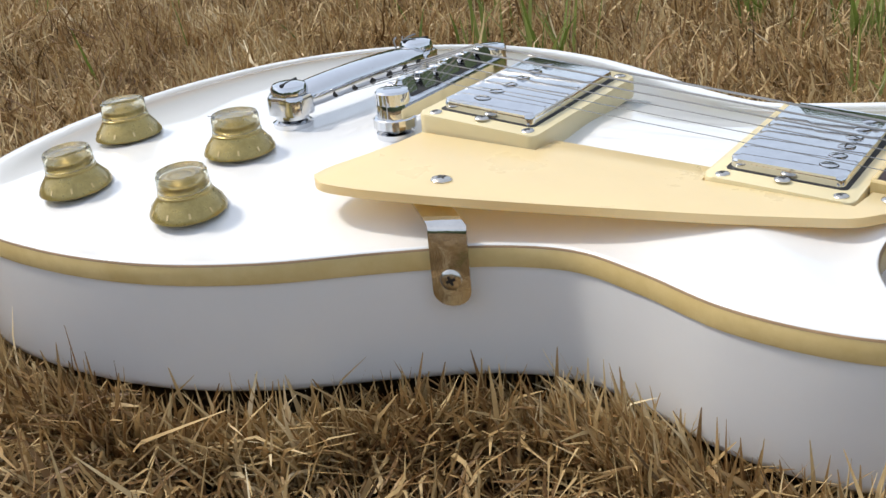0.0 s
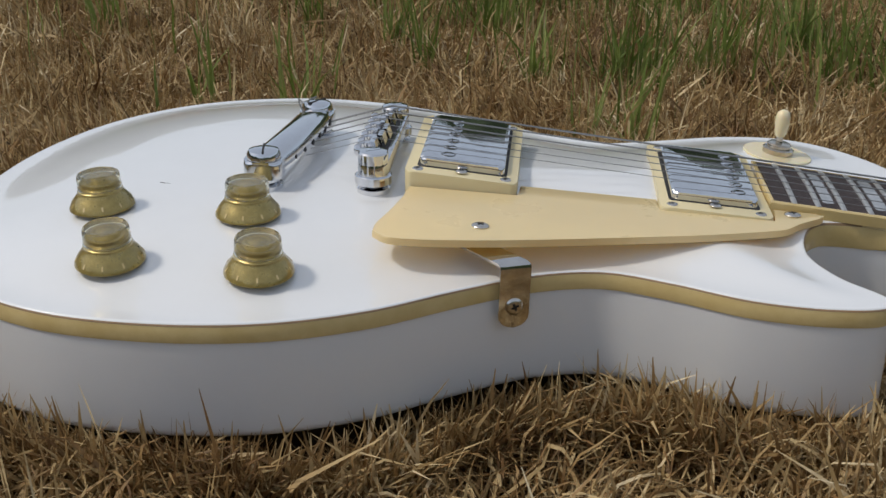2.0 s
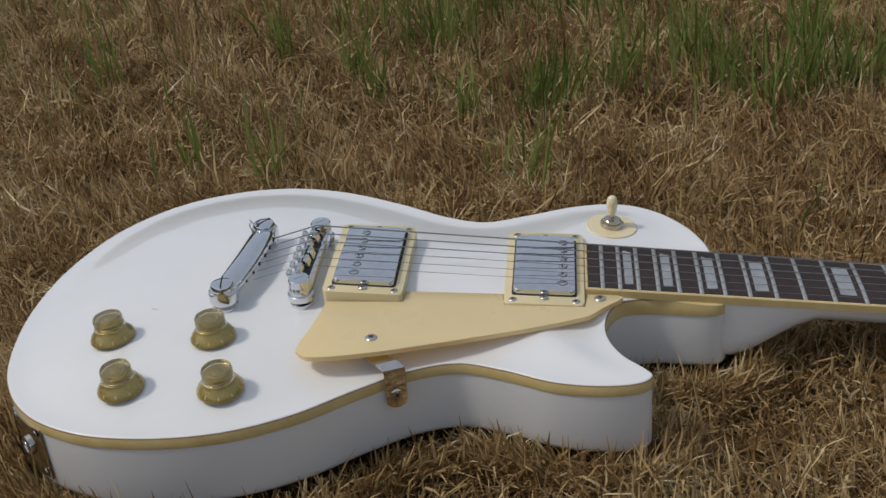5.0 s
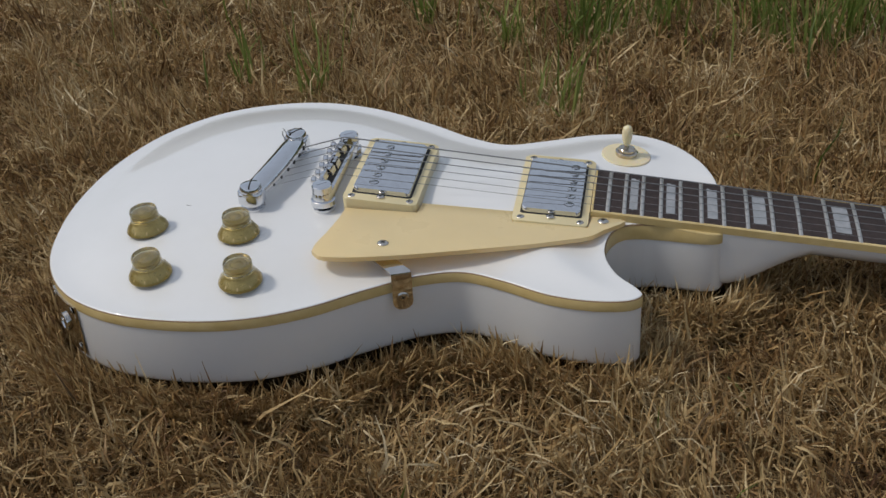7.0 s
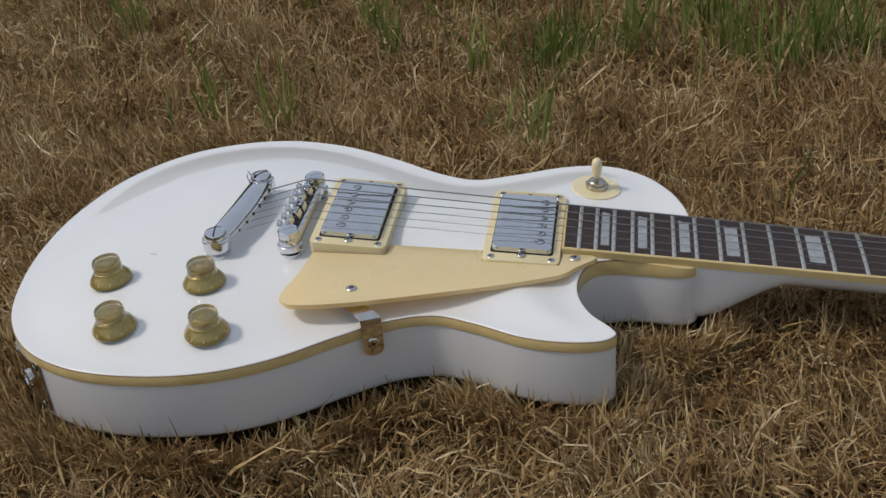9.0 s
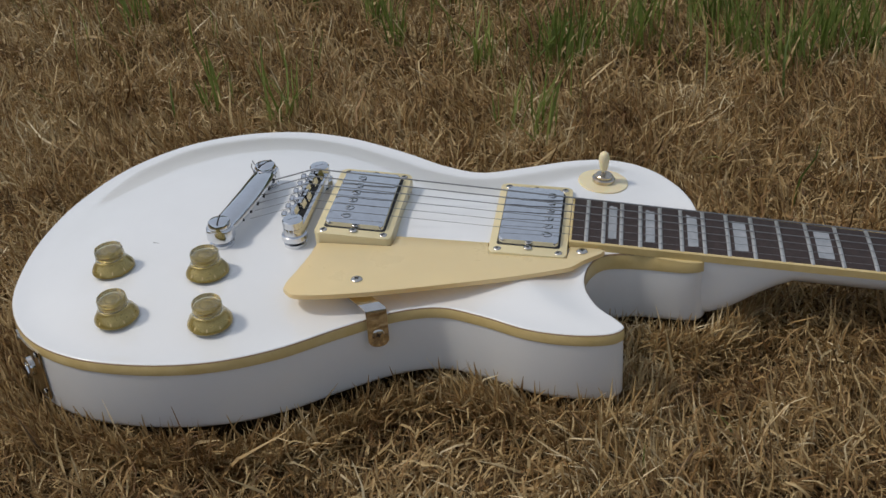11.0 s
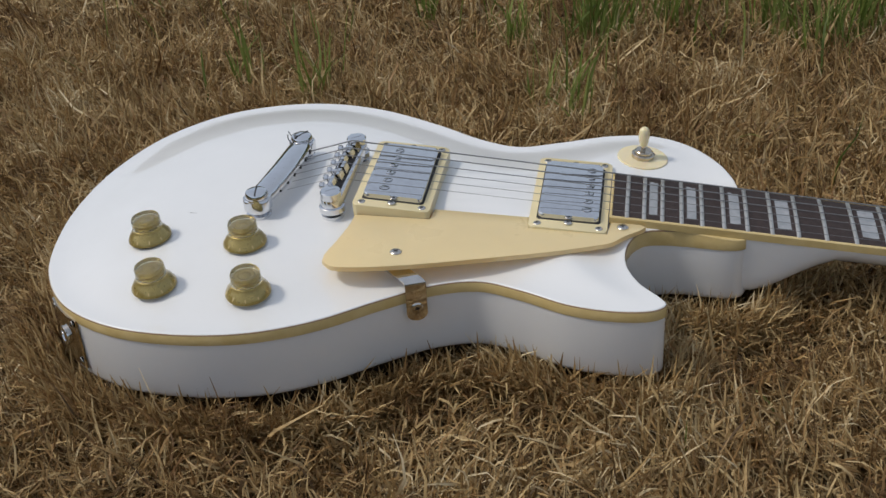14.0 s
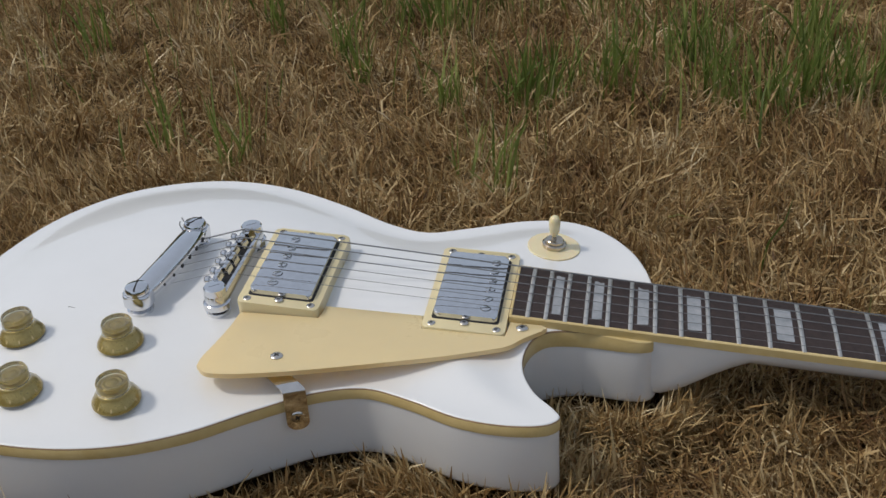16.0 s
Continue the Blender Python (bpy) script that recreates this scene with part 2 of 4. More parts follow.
# ---- the plan of the guitar: x runs along the neck from the bridge, y to the bass side, z up ----
RIM, BACK, BIND = 0.056, 0.008, 0.0078   # rim height, back height, depth of the binding
SCALE = 0.628
CTRL_MM = [(249, -26.6), (205, -26.8), (186, -33.5), (178, -47), (177.5, -64), (185.5, -84), (197.5, -98), (201, -104.5), (195.5, -110.5), (176, -113.5),
           (148, -109.5), (118, -96.5), (93, -89), (68, -94.5), (38, -112.5), (5, -135.5), (-30, -150), (-72, -155), (-115, -149.5), (-150, -131),
           (-175, -98), (-188, -53), (-191.5, -10), (-186.5, 37), (-168, 88), (-135, 126), (-95, 145), (-55, 149.5), (-12, 140), (35, 116),
           (72, 92.5), (98, 83.5), (126, 91), (162, 103), (190, 104), (215, 91.5), (235, 66), (246, 38), (249.5, 27)]
OUT = [p / 1000 for p in spline([(x, y) for x, y in CTRL_MM], 10)][::-1]   # counter-clockwise seen from above
OUTN = np.array([(p.x, p.y) for p in OUT])


def edge_distance(pts):
    """Signed distance to the body outline, positive inside."""
    pts = np.asarray(pts, float)
    a, b = OUTN, np.roll(OUTN, -1, 0)
    best = np.full(len(pts), 1e9)
    inside = np.zeros(len(pts), bool)
    for p, q in zip(a, b):
        d = q - p
        t = np.clip(((pts - p) @ d) / max(d @ d, 1e-12), 0, 1)
        best = np.minimum(best, np.hypot(*(pts - p - t[:, None] * d).T))
        cross = ((p[1] > pts[:, 1]) != (q[1] > pts[:, 1]))
        xi = p[0] + (pts[:, 1] - p[1]) / (q[1] - p[1] if abs(q[1] - p[1]) > 1e-12 else 1e-12) * d[0]
        inside ^= cross & (pts[:, 0] < xi)
    return np.where(inside, best, -best)


def fret_top(x):
    return 0.0676 - 0.11 * (x - 0.176)


def rim_z(x, y):
    """The rim is level but for the end of the cutaway and the heel, where it follows the fretboard's underside."""
    x, y = np.asarray(x, float), np.asarray(y, float)
    w = np.clip((y + 0.064) / 0.033, 0, 1) * np.clip((0.045 - y) / 0.015, 0, 1) * np.clip((x - 0.150) / 0.025, 0, 1)
    w = w * w * (3 - 2 * w)
    return RIM + (fret_top(x) - 0.0070 - RIM) * w


CARVE_D = np.linspace(0, 0.15, 151)   # the top rises steeply off the flat rim, then ever more gently
_rise = np.interp(CARVE_D, [0, 0.004, 0.009, 0.015, 0.034, 0.075, 0.100, 0.130], [0, -0.03, 0.07, 0.25, 0.195, 0.065, 0.040, 0])
CARVE_H = np.concatenate([[0], np.cumsum((_rise[1:] + _rise[:-1]) / 2) * 0.001])


def carve(x, y, d):
    """Height of the arched top: flat rim, shallow recurve, dome, planed down towards the neck."""
    dome = np.interp(d, CARVE_D, CARVE_H)
    z = RIM + dome
    plane = fret_top(x) - 0.0071
    w = 0.0015
    k = np.clip(0.5 + 0.5 * (plane - z) / w, 0, 1)
    zc = plane * (1 - k) + z * k - w * k * (1 - k)
    near_neck = np.clip((x - 0.05) / 0.05, 0, 1)
    z = z * (1 - near_neck) + zc * near_neck
    z = np.maximum(z, rim_z(x, y) - 0.0002)
    r = 0.0010
    return z - np.where(d < r, r - np.sqrt(np.maximum(r * r - (r - np.minimum(d, r)) ** 2, 0)), 0)


def top_z(x, y):
    return float(carve(np.array([x]), np.array([y]), edge_distance([(x, y)]))[0])


guitar = tagged(new("electric_guitar"), "white single-cutaway electric guitar with cream binding lying on dry grass", "guitar")


# ---- body ----
def at_heel(p):
    return p.x > 0.206 and abs(p.y) < 0.03


def heel_drop(p):
    return min(1.0, max(0.0, (p.x - 0.188) / 0.02)) if -0.05 < p.y < 0.03 else 0.0


def build_body():
    # arched top
    from mathutils.geometry import delaunay_2d_cdt
    n = len(OUT)
    nrm = []
    for i in range(n):
        t = (OUT[(i + 1) % n] - OUT[i - 1]).normalized()
        nrm.append(Vector((-t.y, t.x)))
    loop = [p.copy() for p in OUT]
    pts = loop[:]
    for d in (0.0003, 0.0008, 0.0016, 0.003):
        cand = [p + q * d for p, q in zip(OUT, nrm)]
        ok = edge_distance([(c.x, c.y) for c in cand]) > d * 0.8
        pts += [c for c, o in zip(cand, ok) if o]
    gx, gy = np.meshgrid(np.arange(-0.2, 0.252, 0.0035), np.arange(-0.156, 0.17, 0.0035))
    g = np.stack([gx.ravel(), gy.ravel()], 1)
    g = g[edge_distance(g) > 0.005]
    pts += [Vector(p) for p in g]
    vs, _, fs, *_ = delaunay_2d_cdt(pts, [(i, (i + 1) % n) for i in range(n)], [], 1, 1e-6)
    va = np.array([(v.x, v.y) for v in vs])
    z = carve(va[:, 0], va[:, 1], np.maximum(edge_distance(va), 0))
    bm = bmesh.new()
    bv = [bm.verts.new((x, y, h)) for (x, y), h in zip(va, z)]
    for f in fs:
        bm.faces.new([bv[i] for i in f])
    soft = [v for v, k in zip(bv, edge_distance(va)) if k > 0.006]
    for _ in range(5):
        bmesh.ops.smooth_vert(bm, verts=soft, factor=0.5, use_axis_z=True)
    part("arched_top", bm, M_WHITE, guitar, "glossy white arched top", 60)
    # sides and back with rounded lower edge
    bm = bmesh.new()
    rows = []
    for inset, h in ((0.0004, RIM - BIND - 0.0001), (0.0004, BACK + 0.004), (0.0010, BACK + 0.0018), (0.0024, BACK + 0.0005), (0.005, BACK)):
        rows.append([bm.verts.new((p.x + q.x * inset, p.y + q.y * inset, h)) for p, q in zip(OUT, nrm)])
    for a, b in zip(rows, rows[1:]):
        for i in range(n):
            bm.faces.new((a[i], a[(i + 1) % n], b[(i + 1) % n], b[i]))
    bm.faces.new(rows[-1])
    part("side_and_back", bm, M_WHITE, guitar, "white lacquered sides", 60)
    # binding
    bm = bmesh.new()
    rows = []
    for inset, h in ((0.002, -BIND), (-0.0001, -BIND), (-0.0002, -BIND + 0.0004), (-0.0002, -0.0014), (0.0002, -0.0008), (0.002, -0.0008)):
        rows.append([bm.verts.new((p.x + q.x * inset, p.y + q.y * inset, (float(rim_z(p.x, p.y)) + (0.0008 if at_heel(p) and h > -0.0018 else 0) if h > -0.004 else RIM - 0.0026 * heel_drop(p)) + h)) for p, q in zip(OUT, nrm)])
    for a, b in zip(rows, rows[1:]):
        for i in range(n):
            bm.faces.new((a[i], a[(i + 1) % n], b[(i + 1) % n], b[i]))
    part("binding", bm, M_BIND, guitar, "aged cream binding round the rim", 60)


build_body()


def build_seam():
    """The fine brown line where the white lacquer meets the binding."""
    n = len(OUT)
    bm = bmesh.new()
    rows = []
    for inset, h in ((-0.00024, -0.00125), (0.00008, -0.00068), (0.00045, -0.00030)):
        row = []
        for i, p in enumerate(OUT):
            t = (OUT[(i + 1) % n] - OUT[i - 1]).normalized()
            row.append(bm.verts.new((p.x - t.y * inset, p.y + t.x * inset, float(rim_z(p.x, p.y)) + h)))
        rows.append(row)
    for a, b in zip(rows, rows[1:]):
        for i in range(n):
            bm.faces.new((a[i], a[(i + 1) % n], b[(i + 1) % n], b[i]))
    part("seam", bm, M_SEAM, guitar, "fine brown line along the binding", 60)


build_seam()


# ---- neck, fretboard, frets, inlays ----
def half_width(x):
    return 0.0215 + 0.0069 * (SCALE - x) / 0.4518


def fret_x(k):
    return SCALE * 2 ** (-k / 12)


def crown(x, u):
    """Fretboard surface at u from -1 to 1 across."""
    return fret_top(x) - 0.0010 - 0.0011 * u * u


def build_neck():
    x0, x1, th = 0.1675, 0.6265, 0.0060
    # playing surface
    bm = bmesh.new()
    us = [-1 + 2 * i / 12 for i in range(13)]
    rows = []
    for i in range(25):
        x = x0 + (x1 - x0) * i / 24
        w = half_width(x) - 0.0015
        rows.append([bm.verts.new((x, w * u, crown(x, u * 0.95))) for u in us] + [bm.verts.new((x, w * u, fret_top(x) - 0.001 - th)) for u in (1, -1)])
    m = len(rows[0])
    for a, b in zip(rows, rows[1:]):
        for k in range(m):
            bm.faces.new((a[k], a[(k + 1) % m], b[(k + 1) % m], b[k]))
    bm.faces.new(rows[0][::-1])
    bm.faces.new(rows[-1])
    fb = part("fretboard", bm, M_ROSE, guitar, "dark rosewood fretboard")
    # side and end binding
    for s in (-1, 1):
        bm = bmesh.new()
        rows = []
        for i in range(25):
            x = x0 - 0.0018 + (x1 - x0 + 0.0018) * i / 24
            w = half_width(x)
            t, b = crown(x, 1) + 0.0002, fret_top(x) - 0.0011 - th
            rows.append([bm.verts.new(c) for c in ((x, s * (w - 0.0015), b), (x, s * w, b), (x, s * w, t - 0.0006), (x, s * (w - 0.0005), t), (x, s * (w - 0.0015), t + 0.0001))])
        for a, b in zip(rows, rows[1:]):
            for k in range(5):
                bm.faces.new((a[k], a[(k + 1) % 5], b[(k + 1) % 5], b[k]))
        bm.faces.new(rows[0])
        bm.faces.new(rows[-1])
        part("fretboard_binding", bm, M_BIND, fb, "cream binding strip")
    w = half_width(x0) - 0.0016
    part("end_binding", box(x0 - 0.0018, x0 - 0.0001, -w, w, fret_top(x0) - 0.001 - th, fret_top(x0) - 0.0015, 0.0004), M_BIND, fb, "cream end strip")
    # frets
    for k in range(1, 23):
        x = fret_x(k)
        bm = bmesh.new()
        rows = []
        w = half_width(x) - 0.0010
        for i in range(11):
            u = -1 + 2 * i / 10
            z = crown(x, u)
            e = 0.55 if abs(u) == 1 else 1.0
            rows.append([bm.verts.new((x + 0.00145 * math.cos(a), w * u, z - 0.0002 + 0.0013 * e * math.sin(a))) for a in (0, 0.7, 1.25, 1.9, 2.45, math.pi)])
        for a, b in zip(rows, rows[1:]):
            for q in range(5):
                bm.faces.new((a[q], a[q + 1], b[q + 1], b[q]))
        bm.faces.new(rows[0])
        bm.faces.new(rows[-1])
        part("fret", bm, M_FRET, fb)
    # trapezoid inlays
    for k in (3, 5, 7, 9, 12, 15, 17, 19, 21):
        xa, xb = fret_x(k), fret_x(k - 1)
        c, hw = (xa + xb) / 2, (xb - xa) * (0.23 if k > 16 else 0.26)
        wide = half_width(c) - 0.0062
        bm = bmesh.new()
        rows = []
        for i in range(9):
            u = -1 + 2 * i / 8
            rows.append([bm.verts.new((c - hw, u * (wide - 0.0014), crown(c - hw, u * 0.8) + 0.00012)), bm.verts.new((c + hw, u * wide, crown(c + hw, u * 0.86) + 0.00012))])
        for a, b in zip(rows, rows[1:]):
            bm.faces.new((a[0], a[1], b[1], b[0]))
        part("inlay", bm, M_PEARL, fb, "pearl trapezoid inlay")
    # neck shaft with a rounded back that swells into the heel
    bm = bmesh.new()
    rows = []
    for i in range(40):
        x = 0.2440 + (0.632 - 0.2440) * i / 39
        w = half_width(x) - 0.0003
        t = fret_top(x) - 0.0012 - th
        deep = 0.0150 + 0.002 * (SCALE - x) / 0.38
        h = min(1.0, max(0.0, 1 - (x - 0.2535) / 0.050))
        deep = deep + (t - 0.0112 - deep) * (h * h * (3 - 2 * h))
        square = 2.0 + 6.0 * h
        row = []
        for k in range(17):
            a = math.pi * k / 16
            c, s = math.cos(a), math.sin(a)
            row.append(bm.verts.new((x, w * math.copysign(abs(c) ** (2 / square), c), t - deep * abs(s) ** (2 / square))))
        rows.append(row)
    for a, b in zip(rows, rows[1:]):
        for k in range(16):
            bm.faces.new((a[k], a[k + 1], b[k + 1], b[k]))
        bm.faces.new((a[0], b[0], b[16], a[16]))
    bm.faces.new(rows[0])
    bm.faces.new(rows[-1])
    part("neck_shaft", bm, M_WHITE, guitar, "white painted neck", 50)
    # nut and headstock beyond it
    zn = fret_top(SCALE)
    part("nut", box(0.6266, 0.6315, -0.0215, 0.0215, zn - 0.0065, zn + 0.0012, 0.0006), M_SWITCH, guitar, "ivory nut")
    m = pose(0.632, 0, zn - 0.0045, 0, 9, 0)
    side = [(0, -0.0215), (0.012, -0.026), (0.03, -0.038), (0.08, -0.036), (0.14, -0.040), (0.172, -0.043), (0.178, -0.030), (0.170, -0.012), (0.164, 0)]
    outline = side + [(x, -y) for x, y in side[-2::-1]]
    part("headstock", prism(outline, -0.0145, 0, 0.0015, m=m), M_WHITE, guitar, "white headstock")


build_neck()


# ---- fittings ----
def screw_mesh(r=0.0026, h=0.0009):
    """An oval-headed cross screw, head up, standing on z = 0."""
    bm = lathe([(r, 0), (r, h * 0.25), (r * 0.9, h * 0.6), (r * 0.6, h * 0.9), (0, h)], 16)
    s = r * 0.45
    n = len(bm.faces)
    # cross recess drawn as two dark bars, its shade put into the colour
    for a in (0, 90):
        box(-s, s, -r * 0.13, r * 0.13, h * 0.55, h * 1.03, m=pose(0, 0, 0, 0, 0, a + 25), bm=bm)
    bm.faces.ensure_lookup_table()
    for f in bm.faces[n:]:
        f.material_index = 1
    me = mesh_of(bm, "screw", M_SCREW)
    me.materials.append(M_DARK)
    return me


SCREW = screw_mesh()
SCREW_BIG = screw_mesh(0.0036, 0.0012)
SLOPE_UP = math.degrees(math.atan(0.11))


def build_pickup(name, x0, x1, yn, base0, base1, cover_lift, pole_x):
    """Ring with a sloping top, metal cover on it, six pole screws. base0/base1: ring-top heights at its two ends."""
    def top(x, y=0):
        return base0 + (base1 - base0) * (x - x0) / (x1 - x0)
    foot = (min(top_z(x0, 0), top_z(x1, 0)) - 0.001)
    pu = new(name)
    pu.parent = guitar
    tagged(pu, "chrome-covered humbucking pickup in a cream ring")
    bm = prism(rounded(x0, x1, -yn, yn, 0.0035), foot, top, 0.0009)
    part("mounting_ring", bm, M_CREAM, pu, "cream plastic ring")
    cx = (x0 + x1) / 2
    cw, cl = 0.0185, 0.0345
    def ctop(x, y=0):
        return top(x) + cover_lift
    # dark slab round the cover that stands in for the shade in its gap
    part("gap", prism(rounded(cx - cw - 0.0011, cx + cw + 0.0011, -cl - 0.001, cl + 0.001, 0.002), lambda x, y: top(x) - 0.001, lambda x, y: top(x) + 0.00015), M_DARK, pu, "dark slab painting the shade of the gap beside the cover")
    part("cover", prism(rounded(cx - cw, cx + cw, -cl, cl, 0.0028), lambda x, y: top(x) - 0.004, ctop, 0.0014, 3), M_SATIN, pu, "chrome cover with fine scratches")
    tilt = math.degrees(math.atan2(base0 - base1, x1 - x0))
    me = None
    for i in range(6):
        y = -0.0252 + 0.01008 * i
        if me is None:
            bm = lathe([(0.0032, -0.001), (0.0032, 0.00005), (0.0028, 0.00005), (0.0028, 0.0003), (0.0024, 0.0005), (0, 0.0006)], 18)
            n = len(bm.faces)
            box(-0.0024, 0.0024, -0.0003, 0.0003, 0.0003, 0.00064, bm=bm)
            bm.faces.ensure_lookup_table()
            # outline ring and slot bar coloured dark as painted shade
            for f in list(bm.faces[18:36]) + list(bm.faces[n:]):
                f.material_index = 1
            me = mesh_of(bm, "pole_screw", M_CHROME)
            me.materials.append(M_DARK)
        share("pole_screw", me, pu, pose(pole_x, y, ctop(pole_x), 0, tilt, 20 + 37 * i))
    for x in (x0 + 0.0052, x1 - 0.0052):
        for y in (-yn + 0.0045, yn - 0.0045):
            share("screw", SCREW, pu, pose(x, y, top(x) - 0.0003, 0, tilt, 40 * y * 1000))
    for s in (-1, 1):
        share("height_screw", SCREW, pu, pose(cx, s * (cl + 0.0034), top(cx) + 0.0006, 0, tilt, 15))
    return pu


build_pickup("pickup", 0.0075, 0.0560, 0.0435, 0.0790, 0.0745, 0.0036, 0.0250)
build_pickup("pickup", 0.1170, 0.1650, 0.0448, 0.0682, 0.0645, 0.0036, 0.1520)


def guard_top(x, y=0):
    return 0.0706 - 0.056 * (x - 0.044)


def build_pickguard():
    near = spline([(0.0018, -0.0985), (0.0075, -0.1040), (0.017, -0.1045), (0.045, -0.0985), (0.070, -0.0910), (0.103, -0.0800), (0.133, -0.0695), (0.157, -0.0595), (0.168, -0.0540), (0.176, -0.0450), (0.187, -0.0345), (0.188, -0.0322)], 5, False)
    rest = [(0.185, -0.0300), (0.1665, -0.0298), (0.1660, -0.0456), (0.1164, -0.0456), (0.1166, -0.0312), (0.0572, -0.0305), (0.0572, -0.0445), (0.0095, -0.0445), (0.0090, -0.058)]
    left = spline([(0.0090, -0.058), (0.0055, -0.077), (0.0012, -0.0950)], 4, False)[1:-1]
    o = [(p.x, p.y) for p in near] + rest + [(p.x, p.y) for p in left]
    bm = prism(o, lambda x, y: guard_top(x) - 0.0030, guard_top, 0.0008)
    pg = part("pickguard", bm, M_GUARD, guitar, "cream plastic pickguard raised on a bracket")
    share("screw", SCREW_BIG, pg, pose(0.0430, -0.0838, guard_top(0.0430), 0, 3.3, 30))
    share("screw", SCREW_BIG, pg, pose(0.1742, -0.0352, guard_top(0.1742), 0, 3.3, 70))
    # bent metal bracket that carries its edge: flat tongue, bend, tongue down the side
    path = [(0.0260, 0.0655), (0.0012, 0.0645), (-0.0006, 0.0637), (-0.0012, 0.0620), (0.0000, 0.0425)]
    bm = bmesh.new()
    hw, th = 0.0062, 0.0012
    rows = []
    xc = 0.0
    for i, (y, z) in enumerate(path):
        a, b = path[max(i - 1, 0)], path[min(i + 1, len(path) - 1)]
        d = Vector((b[0] - a[0], b[1] - a[1])).normalized()
        nx, nz = -d.y, d.x
        if i == 0:
            nx, nz = 0, -1
        shift = -0.50 * max(y, 0.0)   # the tongue runs askew under the guard
        rows.append([bm.verts.new((xc + shift + sx * hw, y + k * nx * th, z + k * nz * th)) for sx, k in ((-1, 0), (1, 0), (1, 1), (-1, 1))])
    tail = []
    for k in (0, 1):
        tail.append([bm.verts.new((xc + hw * math.cos(a), 0.0 + k * th, 0.0425 - hw * math.sin(a) * 0.85)) for a in [math.pi * j / 10 for j in range(1, 10)]])
    for a, b in zip(rows, rows[1:]):
        for q in range(4):
            bm.faces.new((a[q], a[(q + 1) % 4], b[(q + 1) % 4], b[q]))
    bm.faces.new(rows[0])
    L = rows[-1]
    bm.faces.new([L[0], L[1]] + tail[0])
    bm.faces.new([L[3], L[2]] + tail[1])
    ra, rb = [L[1]] + tail[0] + [L[0]], [L[2]] + tail[1] + [L[3]]
    for q in range(len(ra) - 1):
        bm.faces.new((ra[q], ra[q + 1], rb[q + 1], rb[q]))
    turn = pose(0.0580, -0.1052, 0, 0, 0, 20)
    bmesh.ops.transform(bm, matrix=turn, verts=bm.verts)
    part("bracket", bm, M_BRIGHT, pg, "shiny metal bracket bent over the edge", 25)
    share("screw", SCREW_BIG, pg, turn @ pose(0, -0.0003, 0.0465, 90, 0, 0))


build_pickguard()


def build_bridge():
    z0 = 0.0805
    br = new("bridge")
    br.parent = guitar
    br.location = (-0.0046, -0.0013, -0.0026)
    tagged(br, "chrome bridge with six saddles on two posts")
    o = []
    for s in (1, -1):
        for i in range(9):
            a = math.pi * i / 8
            o.append((s * 0.0068 * math.cos(a), s * (0.0365 + 0.0068 * math.sin(a))))
    part("bridge_bar", prism([(x - 0.002, y) for x, y in o], 0.0772, 0.0838, 0.0010), M_CHROME, br, "chrome bar")
    for s in (-1, 1):
        bm = lathe([(0.0066, 0.0764), (0.0066, 0.0872), (0.0060, 0.0880), (0.0032, 0.0884), (0, 0.0884)], 28, pose(-0.002, s * 0.0366, 0))
        box(-0.0033, 0.0033, -0.0005, 0.0005, 0.0880, 0.0887, m=pose(-0.002, s * 0.0366, 0, 0, 0, 35), bm=bm)
        part("post_end", bm, M_CHROME, br)
        base = top_z(-0.006, s * 0.0366) + 0.0026
        bm = lathe([(0.0075, base + 0.0036), (0.0082, base + 0.0040), (0.0082, base + 0.0074), (0.0075, base + 0.0078), (0.003, base + 0.0079)], 40, pose(-0.002, s * 0.0366, 0))
        for i, v in enumerate(bm.verts):
            if i % 2 == 0 and abs((Vector((v.co.x + 0.002, v.co.y - s * 0.0366))).length - 0.0082) < 1e-4:
                v.co.x += (v.co.x + 0.002) * -0.03
                v.co.y += (v.co.y - s * 0.0366) * -0.03
        part("thumbwheel", bm, M_CHROME, br, "knurled thumbwheel", 20)
        part("post", lathe([(0.0072, base - 0.001), (0.0074, base + 0.0018), (0.0066, base + 0.0022), (0.003, base + 0.0024), (0.003, 0.0768)], 28, pose(-0.002, s * 0.0366, 0)), M_CHROME, br)
    # channel (a dark sheet painting the slot's shade), saddles and their screws
    part("channel", box(-0.0064, 0.0024, -0.0295, 0.0295, 0.0834, 0.08402), M_DARK, br, "dark sheet painting the shade of the slot under the saddles")
    for i in range(6):
        y = -0.0255 + 0.0102 * i
        off = (-0.0015, 0.0005, 0.0012, -0.0012, 0.0006, 0.0018)[i]
        bm = prism([(-0.0032, y - 0.0041), (0.0030, y - 0.0041), (0.0030, y + 0.0041), (-0.0032, y + 0.0041)], 0.0836, 0.0898, m=Matrix.Translation((-0.002 + off, 0, 0)))
        for v in bm.verts:
            if v.co.z > 0.087:
                v.co.x = -0.002 + off + (v.co.x + 0.002 - off) * 0.35
        part("saddle", bm, M_CHROME, br)
        part("saddle_screw", lathe([(0.0012, -0.0040), (0.0012, 0.0002), (0.0025, 0.0002), (0.0026, 0.0022), (0.0020, 0.0030), (0, 0.0030)], 14, pose(-0.0090, y, 0.0846, 0, -90, 0)), M_CHROME, br)


build_bridge()


